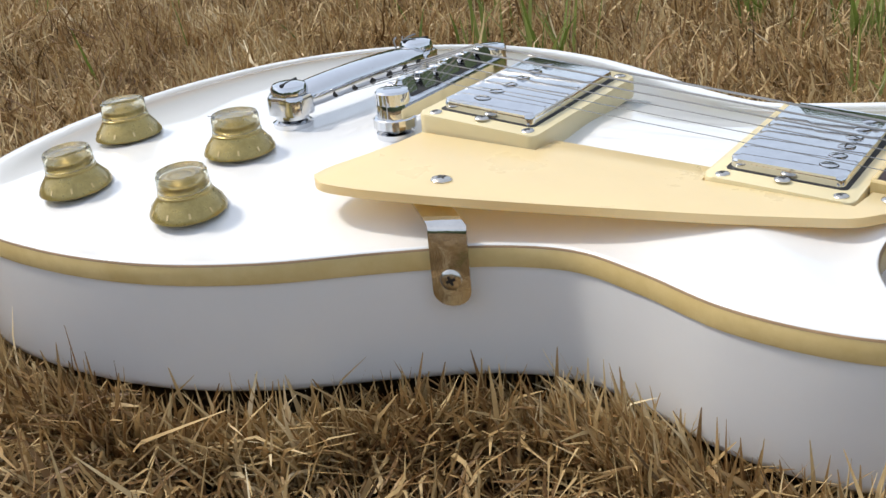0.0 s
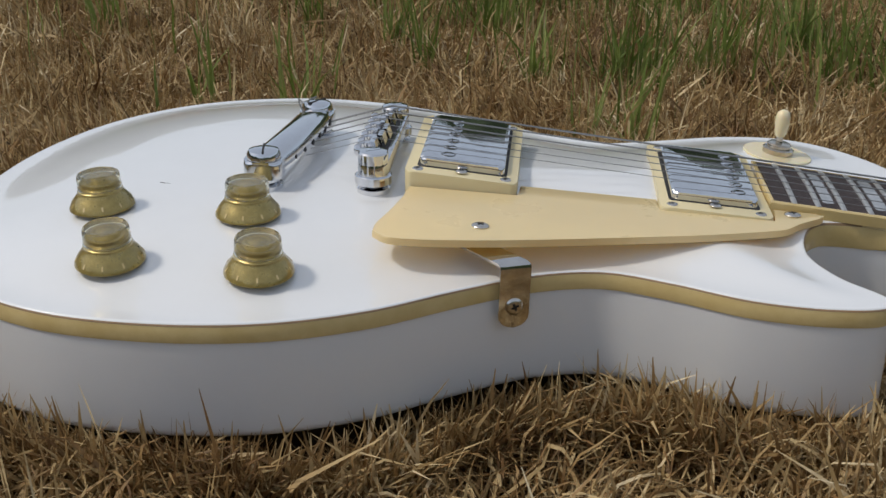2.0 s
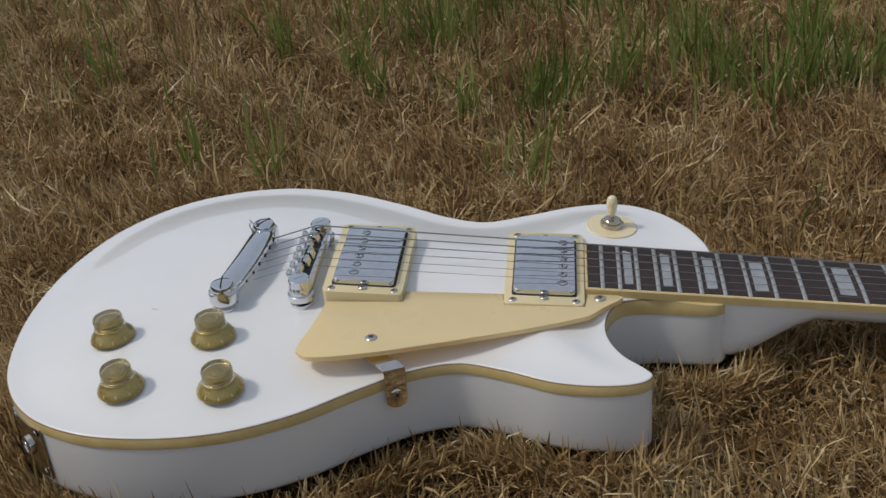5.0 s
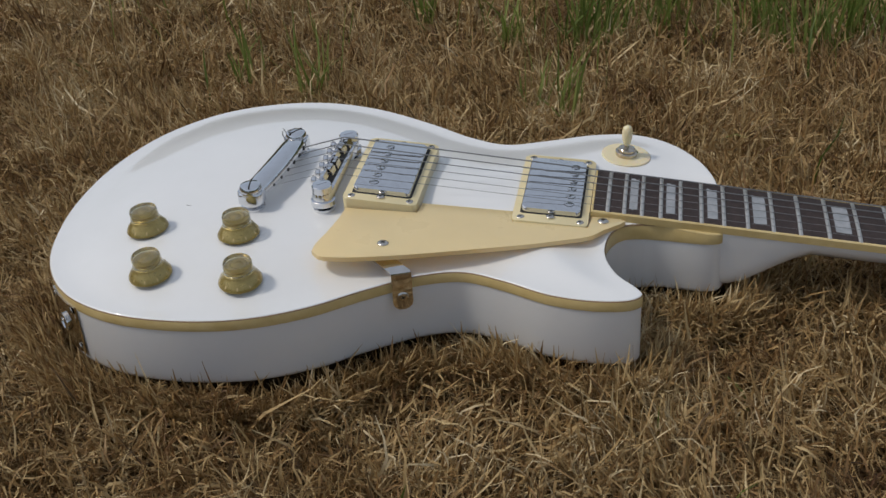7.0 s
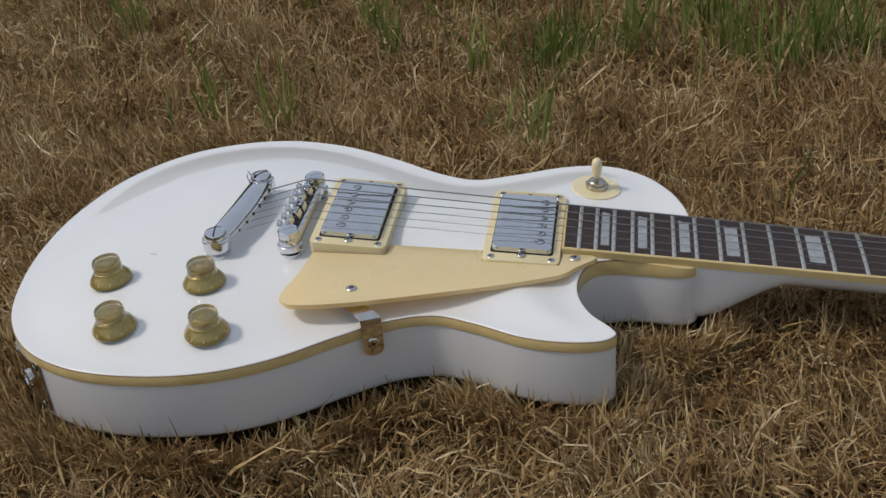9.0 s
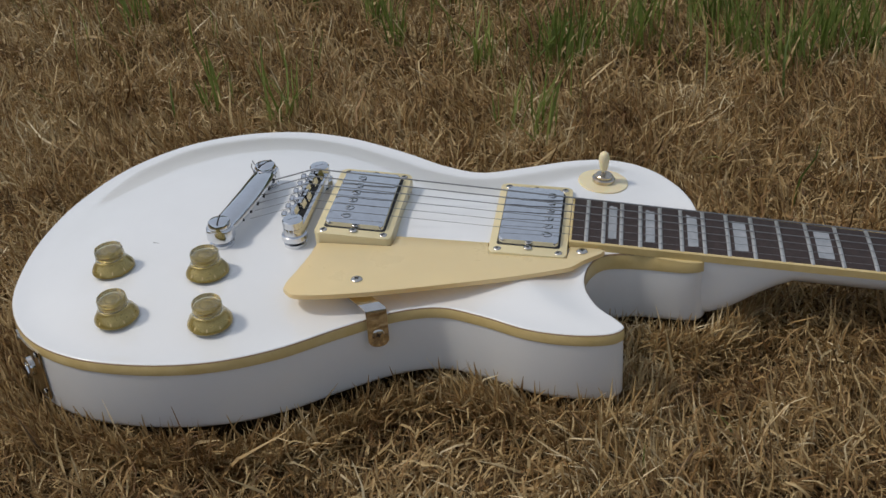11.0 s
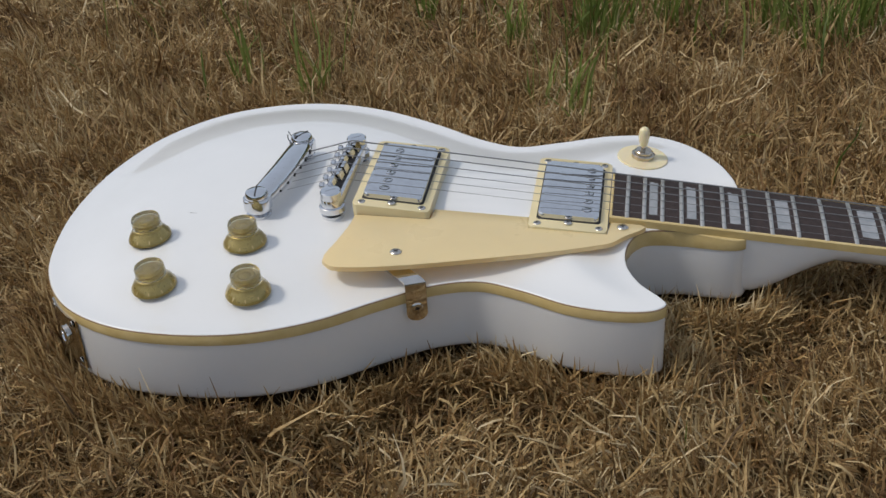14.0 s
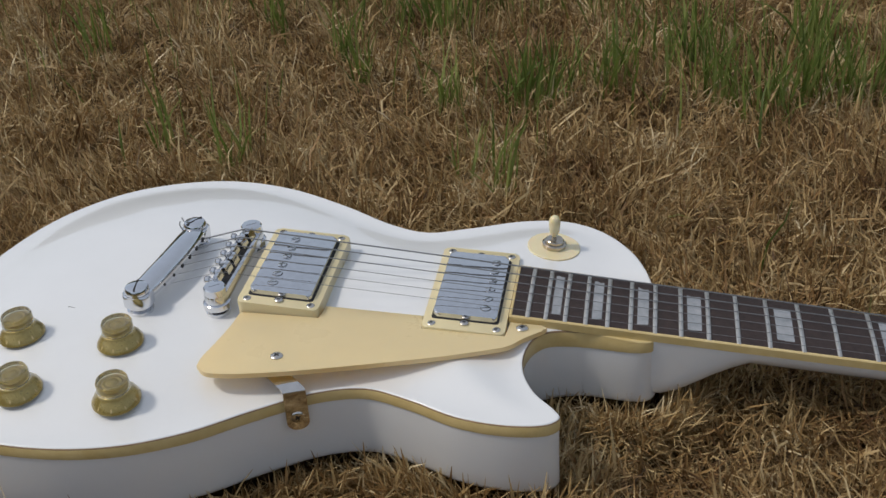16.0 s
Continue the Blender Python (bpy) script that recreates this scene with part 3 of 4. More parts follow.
def build_tailpiece():
    tp = new("tailpiece")
    tp.parent = guitar
    tagged(tp, "chrome stop-bar tailpiece")
    # bar: rounded section, arched along its length, leaning back at its ends
    bm = bmesh.new()
    rows = []
    N = 24
    for i in range(N + 1):
        u = -1 + 2 * i / N
        y = -0.0022 + 0.0392 * u
        arch = 0.0022 * (1 - u * u)
        e = 1 - 0.22 * abs(u) ** 6
        cx, cz = -0.0468 + 0.0042 * u - 0.0030 * u * u, 0.0779 + arch
        row = []
        for k in range(18):
            a = 2 * math.pi * k / 18
            c, s = math.cos(a), math.sin(a)
            row.append(bm.verts.new((cx + 0.0082 * e * math.copysign(abs(c) ** 0.8, c), y, cz + 0.0052 * e * math.copysign(abs(s) ** 0.8, s))))
        rows.append(row)
    for a, b in zip(rows, rows[1:]):
        for k in range(18):
            bm.faces.new((a[k], a[(k + 1) % 18], b[(k + 1) % 18], b[k]))
    bm.faces.new(rows[0])
    bm.faces.new(rows[-1])
    part("bar", bm, M_CHROME, tp, "polished arched bar", 50)
    for s in (-1, 1):
        xs, y = (-0.0540, -0.0412) if s < 0 else (-0.0456, 0.0370)
        part("lug", prism(rounded(xs - 0.0084, xs + 0.0085, y - 0.0072, y + 0.0072, 0.0048), 0.0733, 0.0811, 0.0018, 3), M_CHROME, tp)
        base = top_z(xs, y)
        m = pose(xs, y, -0.0023)
        bm = lathe([(0.0078, base + 0.0013), (0.0080, base + 0.0039), (0.0068, base + 0.0045), (0.0050, base + 0.0051), (0.0050, 0.0736), (0.0068, 0.0738), (0.0068, 0.0835), (0.0074, 0.0836), (0.0074, 0.0858), (0.0066, 0.0872), (0.0040, 0.0880), (0, 0.0882)], 32, m)
        part("stud", bm, M_CHROME, tp, "slotted stud")
        # slot drawn as a dark bar in place of its shade
        part("stud_slot", box(-0.0062, 0.0062, -0.00045, 0.00045, 0.0868, 0.08825, m=m @ pose(0, 0, 0, 0, 0, 100 if s < 0 else 60)), M_DARK, tp)
    for i in range(6):
        y = -0.0262 + 0.01048 * i
        # hole drawn as a dark disc, the shade inside it painted
        part("string_hole", lathe([(0.0017, 0), (0.0017, 0.0006), (0, 0.0006)], 12, pose(-0.0468 + 0.0042 * (y / 0.0392) - 0.0030 * (y / 0.0392) ** 2 + 0.0077, y, 0.0781, 0, 90, 0)), M_DARK, tp)


build_tailpiece()


def build_strings():
    gauge = (0.00015, 0.00017, 0.00021, 0.00032, 0.00040, 0.00048)
    for i, r in enumerate(gauge):
        yb, yn = -0.0255 + 0.0102 * i, -0.0178 + 0.00712 * i
        pts = [(-0.0385, yb * 1.03, 0.0782), (-0.0066, yb - 0.0008, 0.0876 + r), (SCALE, yn, fret_top(SCALE) + 0.0011), (0.66, yn * 1.05, fret_top(SCALE) - 0.010)]
        part("string", tube(pts, r, 6), M_STRING, guitar)
    for k, (dx, dz) in enumerate(((-0.004, 0.0035), (0.004, 0.0045), (-0.006, 0.002))):
        y = 0.030 + 0.004 * k
        bend = spline([(-0.050, y, 0.0800), (-0.0515 + 0.4 * dx, y + 0.001, 0.0835 + 0.5 * dz), (-0.0500 + dx, y + 0.004, 0.0830 + dz)], 5, False)
        part("string_end", tube(bend, 0.00040, 6), M_STRING, guitar, "clipped wire end of a string")


build_strings()


def knob(x, y, turn):
    """A gold bell knob: flared skirt, waist ridge, clear cap with a dished gold top."""
    z = top_z(x, y)
    e = 0.012
    tx, ty = (top_z(x + e, y) - top_z(x - e, y)) / (2 * e), (top_z(x, y + e) - top_z(x, y - e)) / (2 * e)
    kn = new("knob")
    kn.parent = guitar
    kn.matrix_local = pose(x, y, z + 0.0009, 0.5 * math.degrees(math.atan(ty)), -0.5 * math.degrees(math.atan(tx)), 0) @ pose(0, 0, 0, 0, 0, turn) @ Matrix.Diagonal((1.0, 1.0, 0.81, 1.0))
    tagged(kn, "gold bell-shaped control knob")
    segs = 48
    bm = lathe([(0.0112, 0), (0.0130, 0.0001), (0.0135, 0.0006), (0.0134, 0.0014), (0.0127, 0.0030), (0.0118, 0.0048), (0.0108, 0.0064), (0.0099, 0.0078), (0.0094, 0.0088), (0.0092, 0.0094), (0.0093, 0.0100), (0.0088, 0.0105), (0.0066, 0.0107), (0.0058, 0.0116), (0.0056, 0.0132), (0.0050, 0.0136), (0.0038, 0.0134), (0.0030, 0.0138), (0.0021, 0.0147), (0.0010, 0.0151), (0, 0.0152)], segs)
    part("skirt", bm, M_GOLD, kn, "gold flared skirt", 30)
    bm = lathe([(0.0078, 0.0107), (0.0091, 0.0107), (0.0089, 0.0150), (0.0088, 0.0172), (0.0085, 0.0180), (0.0079, 0.0183), (0.0072, 0.0180), (0.0060, 0.0177), (0, 0.0176)], segs)
    part("cap", bm, M_AMBER, kn, "clear amber plastic cap over the gold", 30)
    for i in range(10):
        a = 2 * math.pi * i / 10 + 0.2
        part("number_mark", box(-0.00035, 0.00035, -0.0011, 0.0011, 0, 0.0003, m=pose(0, 0, 0, 0, 0, math.degrees(a)) @ pose(0, 0.01228, 0.0036, -60, 0, 0)), M_BIND, kn)
    return kn


knob(-0.1165, -0.0705, 10)
knob(-0.0533, -0.0742, 65)
knob(-0.0966, -0.1172, 140)
knob(-0.0383, -0.1188, 215)


def build_toggle():
    x, y = 0.1844, 0.0635
    z = top_z(x, y)
    tg = new("toggle_switch")
    tg.parent = guitar
    tagged(tg, "pickup selector switch with an ivory tip")
    e = 0.010
    tx, ty = (top_z(x + e, y) - top_z(x - e, y)) / (2 * e), (top_z(x, y + e) - top_z(x, y - e)) / (2 * e)
    on = pose(x, y, z + 0.0003, math.degrees(math.atan(ty)), -math.degrees(math.atan(tx)), 0)
    part("washer", lathe([(0, -0.0008), (0.0170, -0.0008), (0.0170, 0.0003), (0.0166, 0.0006), (0, 0.0006)], 48, on), M_SWITCH, tg, "round cream washer")
    bm = lathe([(0.0076, 0.0005), (0.0078, 0.0030), (0.0070, 0.0036), (0.0060, 0.0036), (0.0060, 0.0052), (0.0054, 0.0058), (0.0030, 0.0060), (0, 0.0060)], 32, on)
    part("nut", bm, M_NICKEL, tg, "knurled dull metal nut")
    m = pose(x, y, z, 2, 2, 0)
    part("lever", lathe([(0.0017, 0.004), (0.0017, 0.0125), (0, 0.0125)], 16, m), M_NICKEL, tg)
    part("tip", lathe([(0, 0.0095), (0.0024, 0.0097), (0.0032, 0.0125), (0.0037, 0.0165), (0.0037, 0.0195), (0.0030, 0.0220), (0.0016, 0.0232), (0, 0.0236)], 24, m), M_SWITCH, tg, "ivory plastic tip")


build_toggle()


def build_jack():
    i = min(range(len(OUT)), key=lambda k: (OUT[k] - Vector((-0.152, -0.1265))).length)
    t = (OUT[(i + 2) % len(OUT)] - OUT[i - 2]).normalized()
    out = Vector((t.y, -t.x, 0))
    m = Matrix.Translation((OUT[i].x, OUT[i].y, 0.0325)) @ Matrix(((t.x, 0, out.x, 0), (t.y, 0, out.y, 0), (0, 1, 0, 0), (0, 0, 0, 1)))
    bm = bmesh.new()
    # square plate, bent a little to the curve of the side
    n, h, th = 12, 0.0172, 0.0012
    def sag(u):
        p = min(OUT, key=lambda q: abs((q - OUT[i]).dot(t) - u * h) + 10 * max(0, (q - OUT[i]).length - 0.05))
        return (p - OUT[i]).dot(Vector((out.x, out.y)))
    rows = []
    for k in range(n + 1):
        u = -1 + 2 * k / n
        s = sag(u)
        rows.append([bm.verts.new((u * h, v * h, s + w)) for v, w in ((-1, 0.0), (-1, th), (1, th), (1, 0.0))])
    for a, b in zip(rows, rows[1:]):
        for q in range(4):
            bm.faces.new((a[q], a[(q + 1) % 4], b[(q + 1) % 4], b[q]))
    bm.faces.new(rows[0])
    bm.faces.new(rows[-1])
    bmesh.ops.transform(bm, matrix=m, verts=bm.verts)
    jp = part("jack_plate", bm, M_NICKEL, guitar, "square metal output jack plate")
    for u in (-0.76, 0.76):
        for v in (-0.78, 0.78):
            share("screw", SCREW, jp, m @ pose(u * h, v * h, sag(u) + th))
    part("jack_socket", lathe([(0.0062, 0.0008), (0.0062, 0.0030), (0.0052, 0.0036), (0.0040, 0.0036), (0.0036, 0.0014), (0, 0.0012)], 24, m), M_CHROME, jp, "round jack socket")
    # dark disc that paints the shade inside the socket
    part("jack_hole", lathe([(0.0033, 0.0013), (0.0033, 0.0020), (0, 0.0020)], 20, m), M_DARK, jp)


build_jack()


def build_scratch():
    bm = box(-0.0035, 0.0035, -0.0001, 0.0001, -0.0002, 0.00006, m=pose(-0.098, -0.041, top_z(-0.098, -0.041), 0, 0, -12))
    part("scratch", bm, M_DARK, guitar, "short fine scratch in the lacquer")


build_scratch()


# ---- ground ----
def ground_z(x, y):
    """Soil height: small humps, rising under the guitar's back."""
    x, y = np.asarray(x, float), np.asarray(y, float)
    r = np.hypot(x, y)
    z = -0.011 + 0.005 * np.sin(x * 9.1 + 1.3) * np.sin(y * 7.7 + 0.4) + 0.003 * np.sin(x * 23 + y * 17)
    z = z + 0.05 * np.clip(r - 2, 0, 20) / 20
    return z


def build_ground():
    ax = np.concatenate([-np.geomspace(60, 1.3, 14), np.arange(-1.2, 1.75, 0.02), np.geomspace(1.9, 60, 14)])
    ay = np.concatenate([-np.geomspace(60, 1.1, 14), np.arange(-1.0, 2.0, 0.02), np.geomspace(2.1, 60, 14)])
    X, Y = np.meshgrid(ax, ay)
    Z = ground_z(X, Y)
    d = edge_distance(np.stack([X.ravel(), Y.ravel()], 1)).reshape(X.shape)
    k = np.clip((d - 0.03) / 0.03, 0, 1)
    Z = Z * (1 - k) + (BACK - 0.0005) * k
    nx, ny = len(ax), len(ay)
    v = np.stack([X.ravel(), Y.ravel(), Z.ravel()], 1)
    j, i = np.meshgrid(np.arange(ny - 1), np.arange(nx - 1), indexing="ij")
    a = (j * nx + i).ravel()
    f = np.stack([a, a + 1, a + nx + 1, a + nx], 1)
    me = bpy.data.meshes.new("ground")
    me.from_pydata(v.tolist(), [], f.tolist())
    me.polygons.foreach_set("use_smooth", [True] * len(me.polygons))
    me.materials.append(M_SOIL)
    tagged(new("ground", me), "dry brown soil under the lawn", "ground", kind="structure")


build_ground()


def blades(name, mat, label, xy, length, width, lean0, bend, azimuth, base, twist=0.5, segs=3, seed=1, kind="stuff", curl=0.22):
    """One mesh of many blades; each is a bent, tapering, slightly folded strip of its own."""
    rng = np.random.default_rng(seed)
    n = len(xy)
    pts = np.zeros((n, segs + 1, 3))
    pts[:, 0, :2], pts[:, 0, 2] = xy, base
    ang = lean0.copy()
    az = azimuth.copy()
    for s in range(segs):
        st = length / segs
        pts[:, s + 1, 0] = pts[:, s, 0] + st * np.sin(ang) * np.cos(az)
        pts[:, s + 1, 1] = pts[:, s, 1] + st * np.sin(ang) * np.sin(az)
        pts[:, s + 1, 2] = pts[:, s, 2] + st * np.cos(ang)
        ang = ang + bend * rng.uniform(0.3, 1.7, n)
        az = az + rng.normal(0, curl, n)
    w_az = azimuth + math.pi / 2 + rng.normal(0, twist, n)
    side = np.stack([np.cos(w_az), np.sin(w_az), rng.normal(0, 0.35, n)], 1)
    prof = np.interp(np.linspace(0, 1, segs + 1), [0, 0.3, 0.65, 0.9, 1], [0.7, 1.0, 0.82, 0.42, 0.16])
    V = np.zeros((n, 2 * segs + 2, 3))
    for s in range(segs + 1):
        V[:, 2 * s] = pts[:, s] - side * (width * prof[s] / 2)[:, None]
        V[:, 2 * s + 1] = pts[:, s] + side * (width * prof[s] / 2)[:, None]
    k = 2 * segs + 2
    tri = []
    for s in range(segs):
        a = 2 * s
        tri += [(a, a + 1, a + 3), (a, a + 3, a + 2)]
    T = (np.array(tri)[None] + (np.arange(n) * k)[:, None, None]).reshape(-1, 3)
    me = bpy.data.meshes.new(name)
    me.vertices.add(n * k)
    me.vertices.foreach_set("co", V.reshape(-1).astype(np.float32))
    me.loops.add(len(T) * 3)
    me.loops.foreach_set("vertex_index", T.reshape(-1).astype(np.int32))
    me.polygons.add(len(T))
    me.polygons.foreach_set("loop_start", np.arange(0, len(T) * 3, 3, dtype=np.int32))
    me.polygons.foreach_set("use_smooth", np.ones(len(T), bool))
    me.update(calc_edges=True)
    me.materials.append(mat)
    return tagged(new(name, me), label, "grass", kind=kind)


_gx, _gy = np.arange(-0.27, 0.33, 0.003), np.arange(-0.23, 0.25, 0.003)
_gd = edge_distance(np.stack([a.ravel() for a in np.meshgrid(_gx, _gy)], 1)).reshape(len(_gy), len(_gx))


def fast_distance(p):
    """Distance to the body looked up from a fine grid; far points count as far outside."""
    u, v = (p[:, 0] - _gx[0]) / 0.003, (p[:, 1] - _gy[0]) / 0.003
    ok = (u >= 0) & (v >= 0) & (u < len(_gx) - 2) & (v < len(_gy) - 2)
    i, j = np.where(ok, u, 0).astype(int), np.where(ok, v, 0).astype(int)
    a, b = np.where(ok, u, 0) - i, np.where(ok, v, 0) - j
    d = (_gd[j, i] * (1 - a) + _gd[j, i + 1] * a) * (1 - b) + (_gd[j + 1, i] * (1 - a) + _gd[j + 1, i + 1] * a) * b
    return np.where(ok, d, -0.2)


def scatter(rng, n, x0, x1, y0, y1):
    return np.stack([rng.uniform(x0, x1, n), rng.uniform(y0, y1, n)], 1)


def field(p, f, s):
    """A smooth pseudo-random field from -1 to 1."""
    x, y = p[:, 0] * f, p[:, 1] * f
    return (np.sin(x * 1.0 + y * 0.6 + s) + np.sin(x * -0.7 + y * 1.3 + 2.1 * s) + np.sin(x * 1.9 + y * 1.1 + 0.7 * s) + np.sin(x * 0.4 - y * 2.3 + 3.3 * s)) / 4


def clear_of_guitar(p, margin):
    d = fast_distance(p)
    neck = (p[:, 0] > 0.62) & (p[:, 0] < 0.82) & (np.abs(p[:, 1]) < 0.045)
    return (d < -margin) & ~neck


def under_neck(p):
    """How high a blade may reach: below the neck's back."""
    near = (p[:, 0] > 0.2) & (p[:, 0] < 0.66) & (np.abs(p[:, 1]) < 0.05)
    return np.where(near, np.maximum(fret_top(p[:, 0]) - 0.028 + 0.024, 0.012), 1.0)


def dry_layer(label, seed, n, area, lmin, lmax, wmin, wmax, mat, lean, bend, segs=3, low=0.0, patch=0.42, name="dry_grass", clear=-0.016):
    rng = np.random.default_rng(seed)
    p = scatter(rng, n, *area)
    tuft = field(p, 215, seed * 0.9)
    thin = rng.random(len(p)) < 0.78 + patch * (0.45 * field(p, 41, 1.7) + 0.6 * field(p, 90, 0.4) + tuft)
    # the sheet of blades thins out at its borders instead of ending on a line
    x0, x1, y0, y1 = area
    w = 0.16 * min(x1 - x0, y1 - y0)
    border = np.minimum.reduce([p[:, 0] - x0, x1 - p[:, 0], p[:, 1] - y0, y1 - p[:, 1]]) / w
    thin &= rng.random(len(p)) < border
    keep = clear_of_guitar(p, clear) & thin
    p, tuft = p[keep], tuft[keep]
    n = len(p)
    # tufts share a direction, single blades stray from it
    az = 2.2 * field(p, 14, 2.2) + 3.4 * field(p, 75, seed) + rng.normal(0, 0.8, n) + 4.2
    L = rng.uniform(lmin, lmax, n) * (1 + 0.35 * field(p, 23, 5.1) + 0.35 * tuft)
    L = np.minimum(L, under_neck(p) * 1.3)
    a0 = np.abs(rng.normal(lean, 0.38, n)) + 0.35 * field(p, 33, 7.7)
    b = rng.normal(bend, 0.42, n)
    # close beside the body the blades stand up and lean off or along it; those under it stay short
    e = 0.004
    d = fast_distance(p)
    gx = (fast_distance(p + (e, 0)) - d) / e
    gy = (fast_distance(p + (0, e)) - d) / e
    reach = L * np.sin(np.clip(a0 + b, 0, 1.5))
    away = np.arctan2(-gy, -gx) + rng.normal(0, 0.8, n)
    near = (d > -0.07) & (-d < reach)
    az = np.where(near, away, az)
    hug = d > -0.022
    a0 = np.where(hug, np.abs(rng.normal(0.22, 0.22, n)), a0)
    b = np.where(hug, rng.normal(0.22, 0.15, n), b)
    under = d > -0.0015
    L = np.where(under, np.minimum(L, 0.019), np.where(hug, np.minimum(L, rng.uniform(0.018, 0.040, n)), L))
    lift = low * rng.random(n)
    if low:
        # a lying mat: pieces at all heights, running along the rim beside the body
        along = np.arctan2(-gy, -gx) + math.pi / 2 * rng.choice([-1, 1], n) + rng.normal(0, 0.3, n)
        az = np.where(d > -0.03, along, az)
        a0 = np.where(hug, np.abs(rng.normal(lean, 0.3, n)), a0)
        b = np.where(hug, rng.normal(bend, 0.2, n), b)
        lift = np.where(d > -0.004, lift * 0.4, lift)
    bz = ground_z(p[:, 0], p[:, 1]) - 0.002 + np.where(under, 0.0, lift)
    return blades(name, mat, label, p, L, rng.uniform(wmin, wmax, n), a0, b, az, bz, 0.8, segs, seed, curl=0.50)


dry_layer("upright dry grass blades round the guitar", 11, 150000, (-0.58, 0.80, -0.44, 0.42), 0.016, 0.038, 0.0007, 0.0018, M_STRAW, 0.52, 0.42)
dry_layer("matted straw-coloured dry grass lying round the guitar", 15, 110000, (-0.58, 0.80, -0.44, 0.42), 0.013, 0.034, 0.0007, 0.0017, M_STRAW, 0.92, 0.30, 3, 0.016)


def rim_layer():
    """Blades that stand against the body's side, rooted close beside it."""
    rng = np.random.default_rng(31)
    p = scatter(rng, 190000, -0.23, 0.29, -0.19, 0.19)
    d = fast_distance(p)
    p = p[(d < -0.0012) & (d > -0.026) & (rng.random(len(p)) < 0.60 + 0.60 * field(p, 52, 3.1))]
    n = len(p)
    d, e = fast_distance(p), 0.004
    out = np.arctan2(-(fast_distance(p + (0, e)) - d), -(fast_distance(p + (e, 0)) - d))
    az = out + rng.choice([-1, 1], n) * rng.uniform(0.2, 1.65, n)
    L = np.minimum(rng.uniform(0.013, 0.035, n), under_neck(p) * 1.2)
    blades("dry_grass", M_STRAW, "dry grass blades standing against the guitar's side", p, L, rng.uniform(0.0009, 0.0021, n), np.abs(rng.normal(0.42, 0.30, n)), rng.normal(0.30, 0.30, n), az, ground_z(p[:, 0], p[:, 1]) + 0.008 * rng.random(n) * np.clip(-d / 0.01, 0, 1), 0.8, 3, 32)


rim_layer()
dry_layer("longer pale straw stalks lying over the dry grass", 17, 3800, (-0.75, 1.05, -0.45, 0.95), 0.030, 0.060, 0.0011, 0.0021, M_STRAW, 1.10, 0.16, 4, 0.026, clear=0.065)
dry_layer("straw-coloured dry lawn behind the guitar", 12, 150000, (-0.90, 0.95, 0.12, 1.15), 0.018, 0.042, 0.0009, 0.0020, M_STRAW, 0.52, 0.40)
dry_layer("matted straw lying on the lawn behind the guitar", 18, 66000, (-0.90, 0.95, 0.12, 1.15), 0.016, 0.040, 0.0010, 0.0022, M_STRAW, 1.05, 0.20, 2, 0.018)
dry_layer("dry lawn farther off", 13, 120000, (-2.4, 2.6, 0.60, 3.6), 0.030, 0.060, 0.002, 0.0040, M_STRAW, 0.6, 0.3, 2)
dry_layer("dry lawn on the camera's side", 16, 50000, (-3.0, 3.2, -3.0, 0.05), 0.03, 0.06, 0.0018, 0.0036, M_STRAW, 0.6, 0.3, 2)
dry_layer("brown dead thatch lying on the soil", 14, 82000, (-0.75, 1.05, -0.55, 0.95), 0.020, 0.045, 0.0009, 0.0020, M_THATCH, 1.30, 0.08, 2, 0.008, 0.1, "thatch")


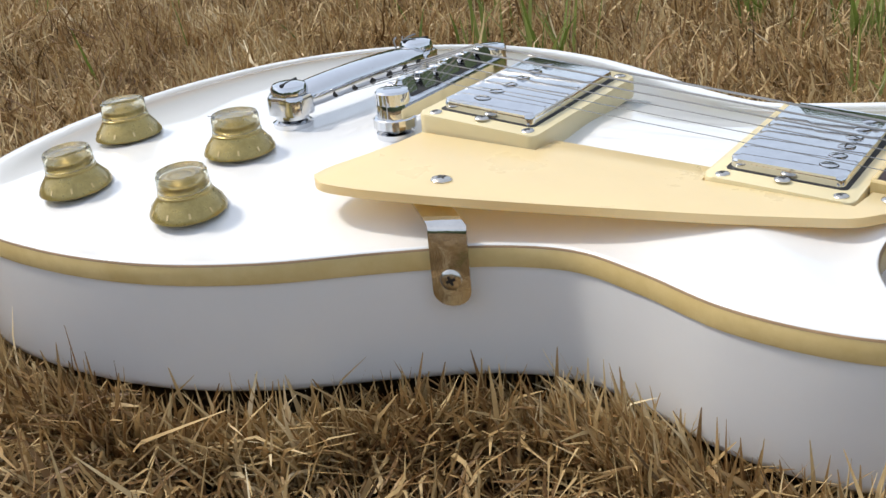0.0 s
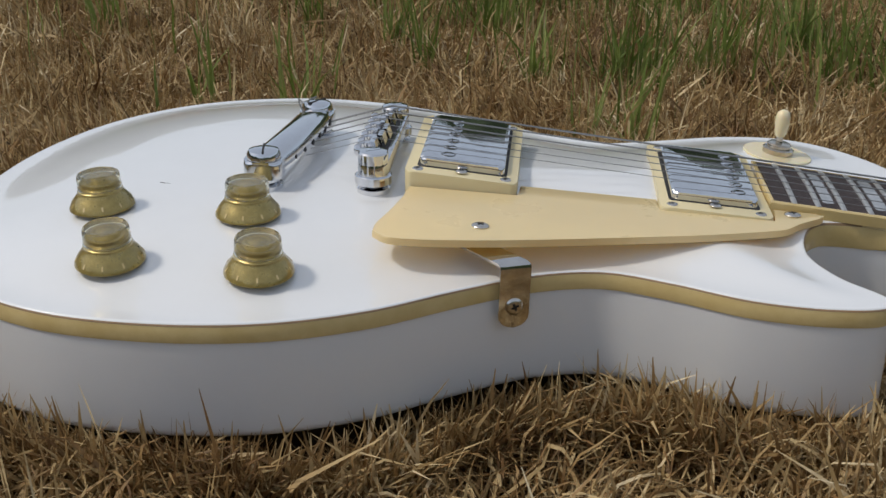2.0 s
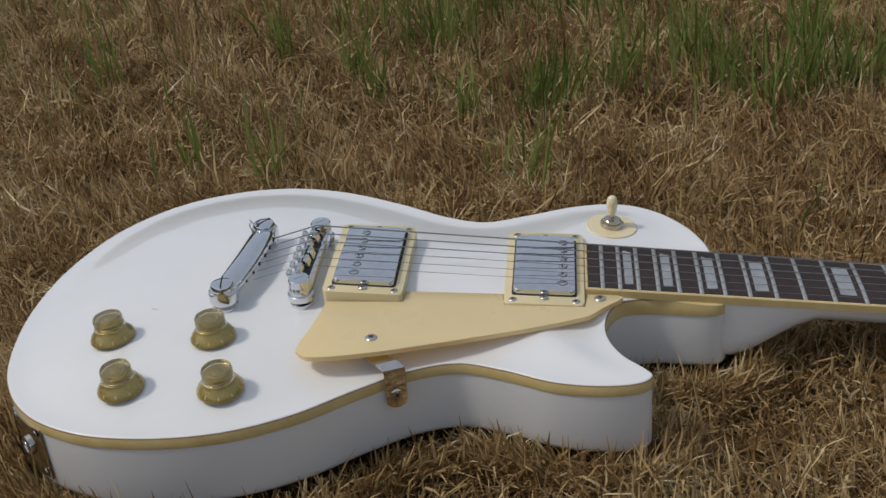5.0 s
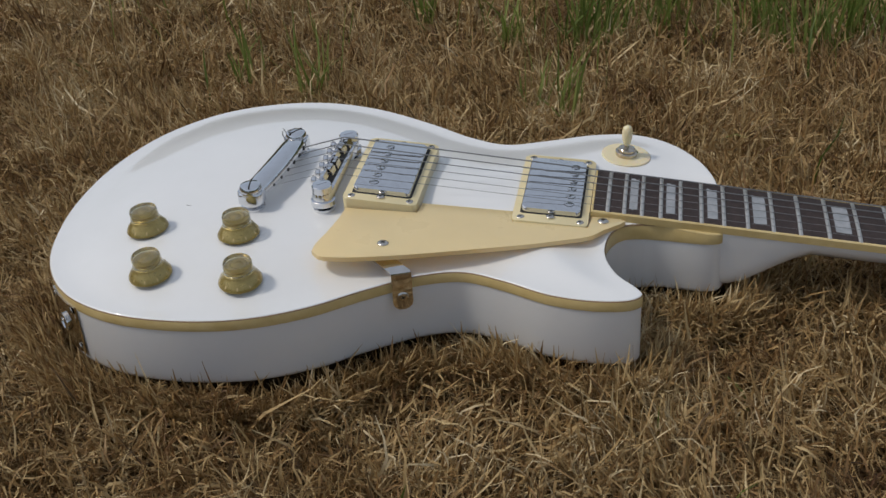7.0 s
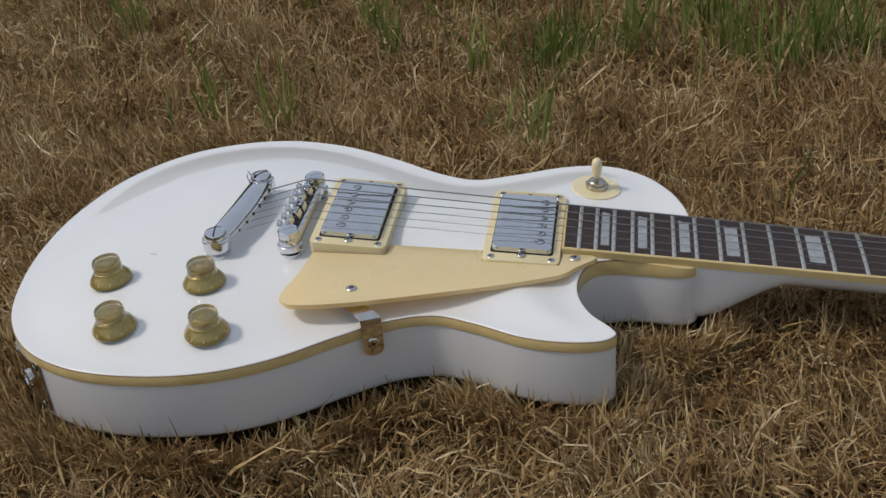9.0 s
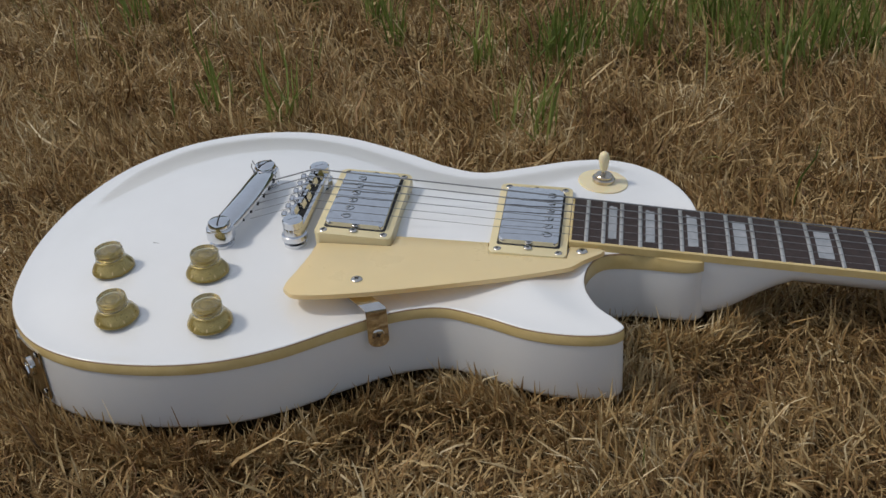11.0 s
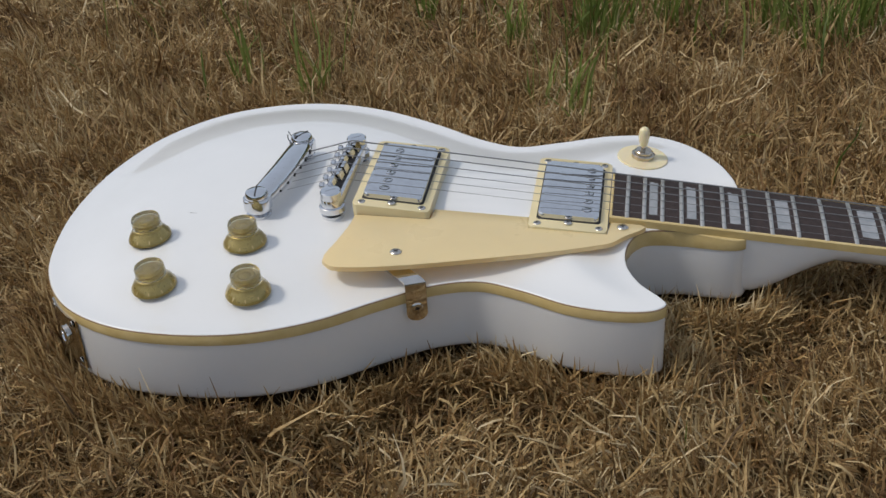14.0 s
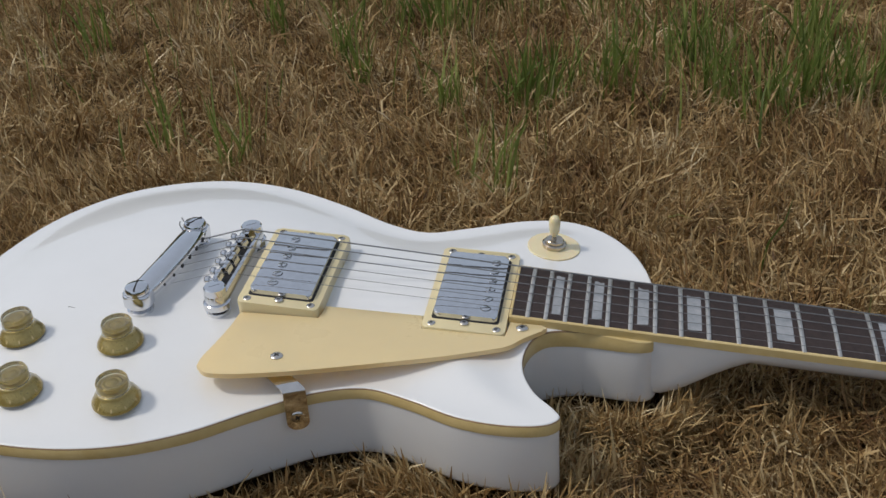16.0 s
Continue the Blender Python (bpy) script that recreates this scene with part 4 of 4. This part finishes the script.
def green_layer():
    rng = np.random.default_rng(21)
    # scattered green blades, ever more of them away from the guitar and towards its neck end
    p = scatter(rng, 74000, -0.9, 1.3, -0.42, 1.7)
    far = np.clip((p[:, 1] - 0.30 + 0.10 * field(p, 9, 4.4)) / 0.50, 0, 1)
    want = 0.004 + 0.80 * far ** 1.5 * np.clip(0.50 + 0.85 * p[:, 0], 0.14, 1.0) * np.clip(0.50 + 1.35 * field(p, 11, 1.9) + 0.5 * field(p, 37, 0.6), 0, 1)
    want *= np.clip((1.7 - p[:, 1]) / 0.6, 0, 1) * np.clip((1.3 - p[:, 0]) / 0.5, 0, 1)
    p = p[(rng.random(len(p)) < want) & clear_of_guitar(p, 0.035)]
    L = rng.uniform(0.035, 0.085, len(p)) * (0.8 + 0.4 * np.clip(p[:, 1] / 0.6, 0, 1))
    tufts = [(-0.181, 0.312, 9, 0.085), (-0.106, 0.268, 13, 0.105), (-0.098, 0.284, 7, 0.085), (0.097, 0.266, 6, 0.070), (0.128, 0.243, 11, 0.085), (0.115, 0.285, 9, 0.080),
             (0.062, 0.402, 22, 0.075), (0.130, 0.418, 34, 0.085), (0.195, 0.472, 24, 0.085), (-0.040, 0.480, 18, 0.085), (-0.074, 0.545, 20, 0.095), (-0.161, 0.607, 20, 0.095), (-0.337, 0.520, 12, 0.080),
             (0.145, 0.435, 26, 0.090), (0.300, 0.440, 28, 0.090), (0.343, 0.410, 30, 0.085), (0.392, 0.450, 34, 0.090), (0.439, 0.441, 34, 0.090), (0.407, 0.551, 40, 0.095), (0.280, 0.515, 30, 0.095), (0.020, 0.640, 34, 0.100)]
    n = len(p)
    blades("green_grass", M_GREEN, "thin green grass blades growing through the dry lawn", p, L, rng.uniform(0.0012, 0.0026, n), np.abs(rng.normal(0.14, 0.14, n)), rng.normal(0.10, 0.10, n), rng.uniform(0, 6.28, n), ground_z(p[:, 0], p[:, 1]), 1.0, 4, 22)
    for k, (x, y, n, h) in enumerate(tufts):
        n = int(1.4 * n) if n >= 24 else n
        p = np.array([x, y]) + rng.normal(0, 0.006 if n < 24 else 0.014, (n, 2))
        L = rng.uniform(0.45, 1.1, n) * h
        ob = blades("grass_tuft", M_GREEN, "tall green grass tuft growing from the dry lawn" if h > 0.084 else "short green grass tuft growing from the dry lawn", p, L, rng.uniform(0.0016, 0.0034, n), np.abs(rng.normal(0.16, 0.16, n)), rng.normal(0.07, 0.09, n), rng.uniform(0, 6.28, n), ground_z(p[:, 0], p[:, 1]), 1.0, 4, 40 + k, "")
        tagged(ob, category="grass tuft", group="green tufts in the lawn")


green_layer()


def build_hedge():
    """A tall uneven hedge that closes the lawn all round, far behind the camera's view."""
    n, m = 160, 14
    rng = np.random.default_rng(5)
    v, f = [], []
    for i in range(n):
        a = 2 * math.pi * i / n
        top = 2.75 + 0.4 * math.sin(5 * a + 1) + 0.4 * math.sin(13 * a) + rng.normal(0, 0.22)
        for j in range(m):
            u = j / (m - 1)
            r = 13 + 1.2 * math.sin(3 * a) + rng.normal(0, 0.18) + 1.0 * u * u
            v.append((r * math.cos(a), r * math.sin(a), -0.1 + top * u))
    for i in range(n):
        for j in range(m - 1):
            k = (i + 1) % n
            f.append((i * m + j, k * m + j, k * m + j + 1, i * m + j + 1))
    me = bpy.data.meshes.new("backdrop")
    me.from_pydata(v, [], f)
    me.materials.append(M_HEDGE)
    tagged(new("backdrop", me), "dark green hedge closing the lawn all round", "hedge", kind="structure")


build_hedge()
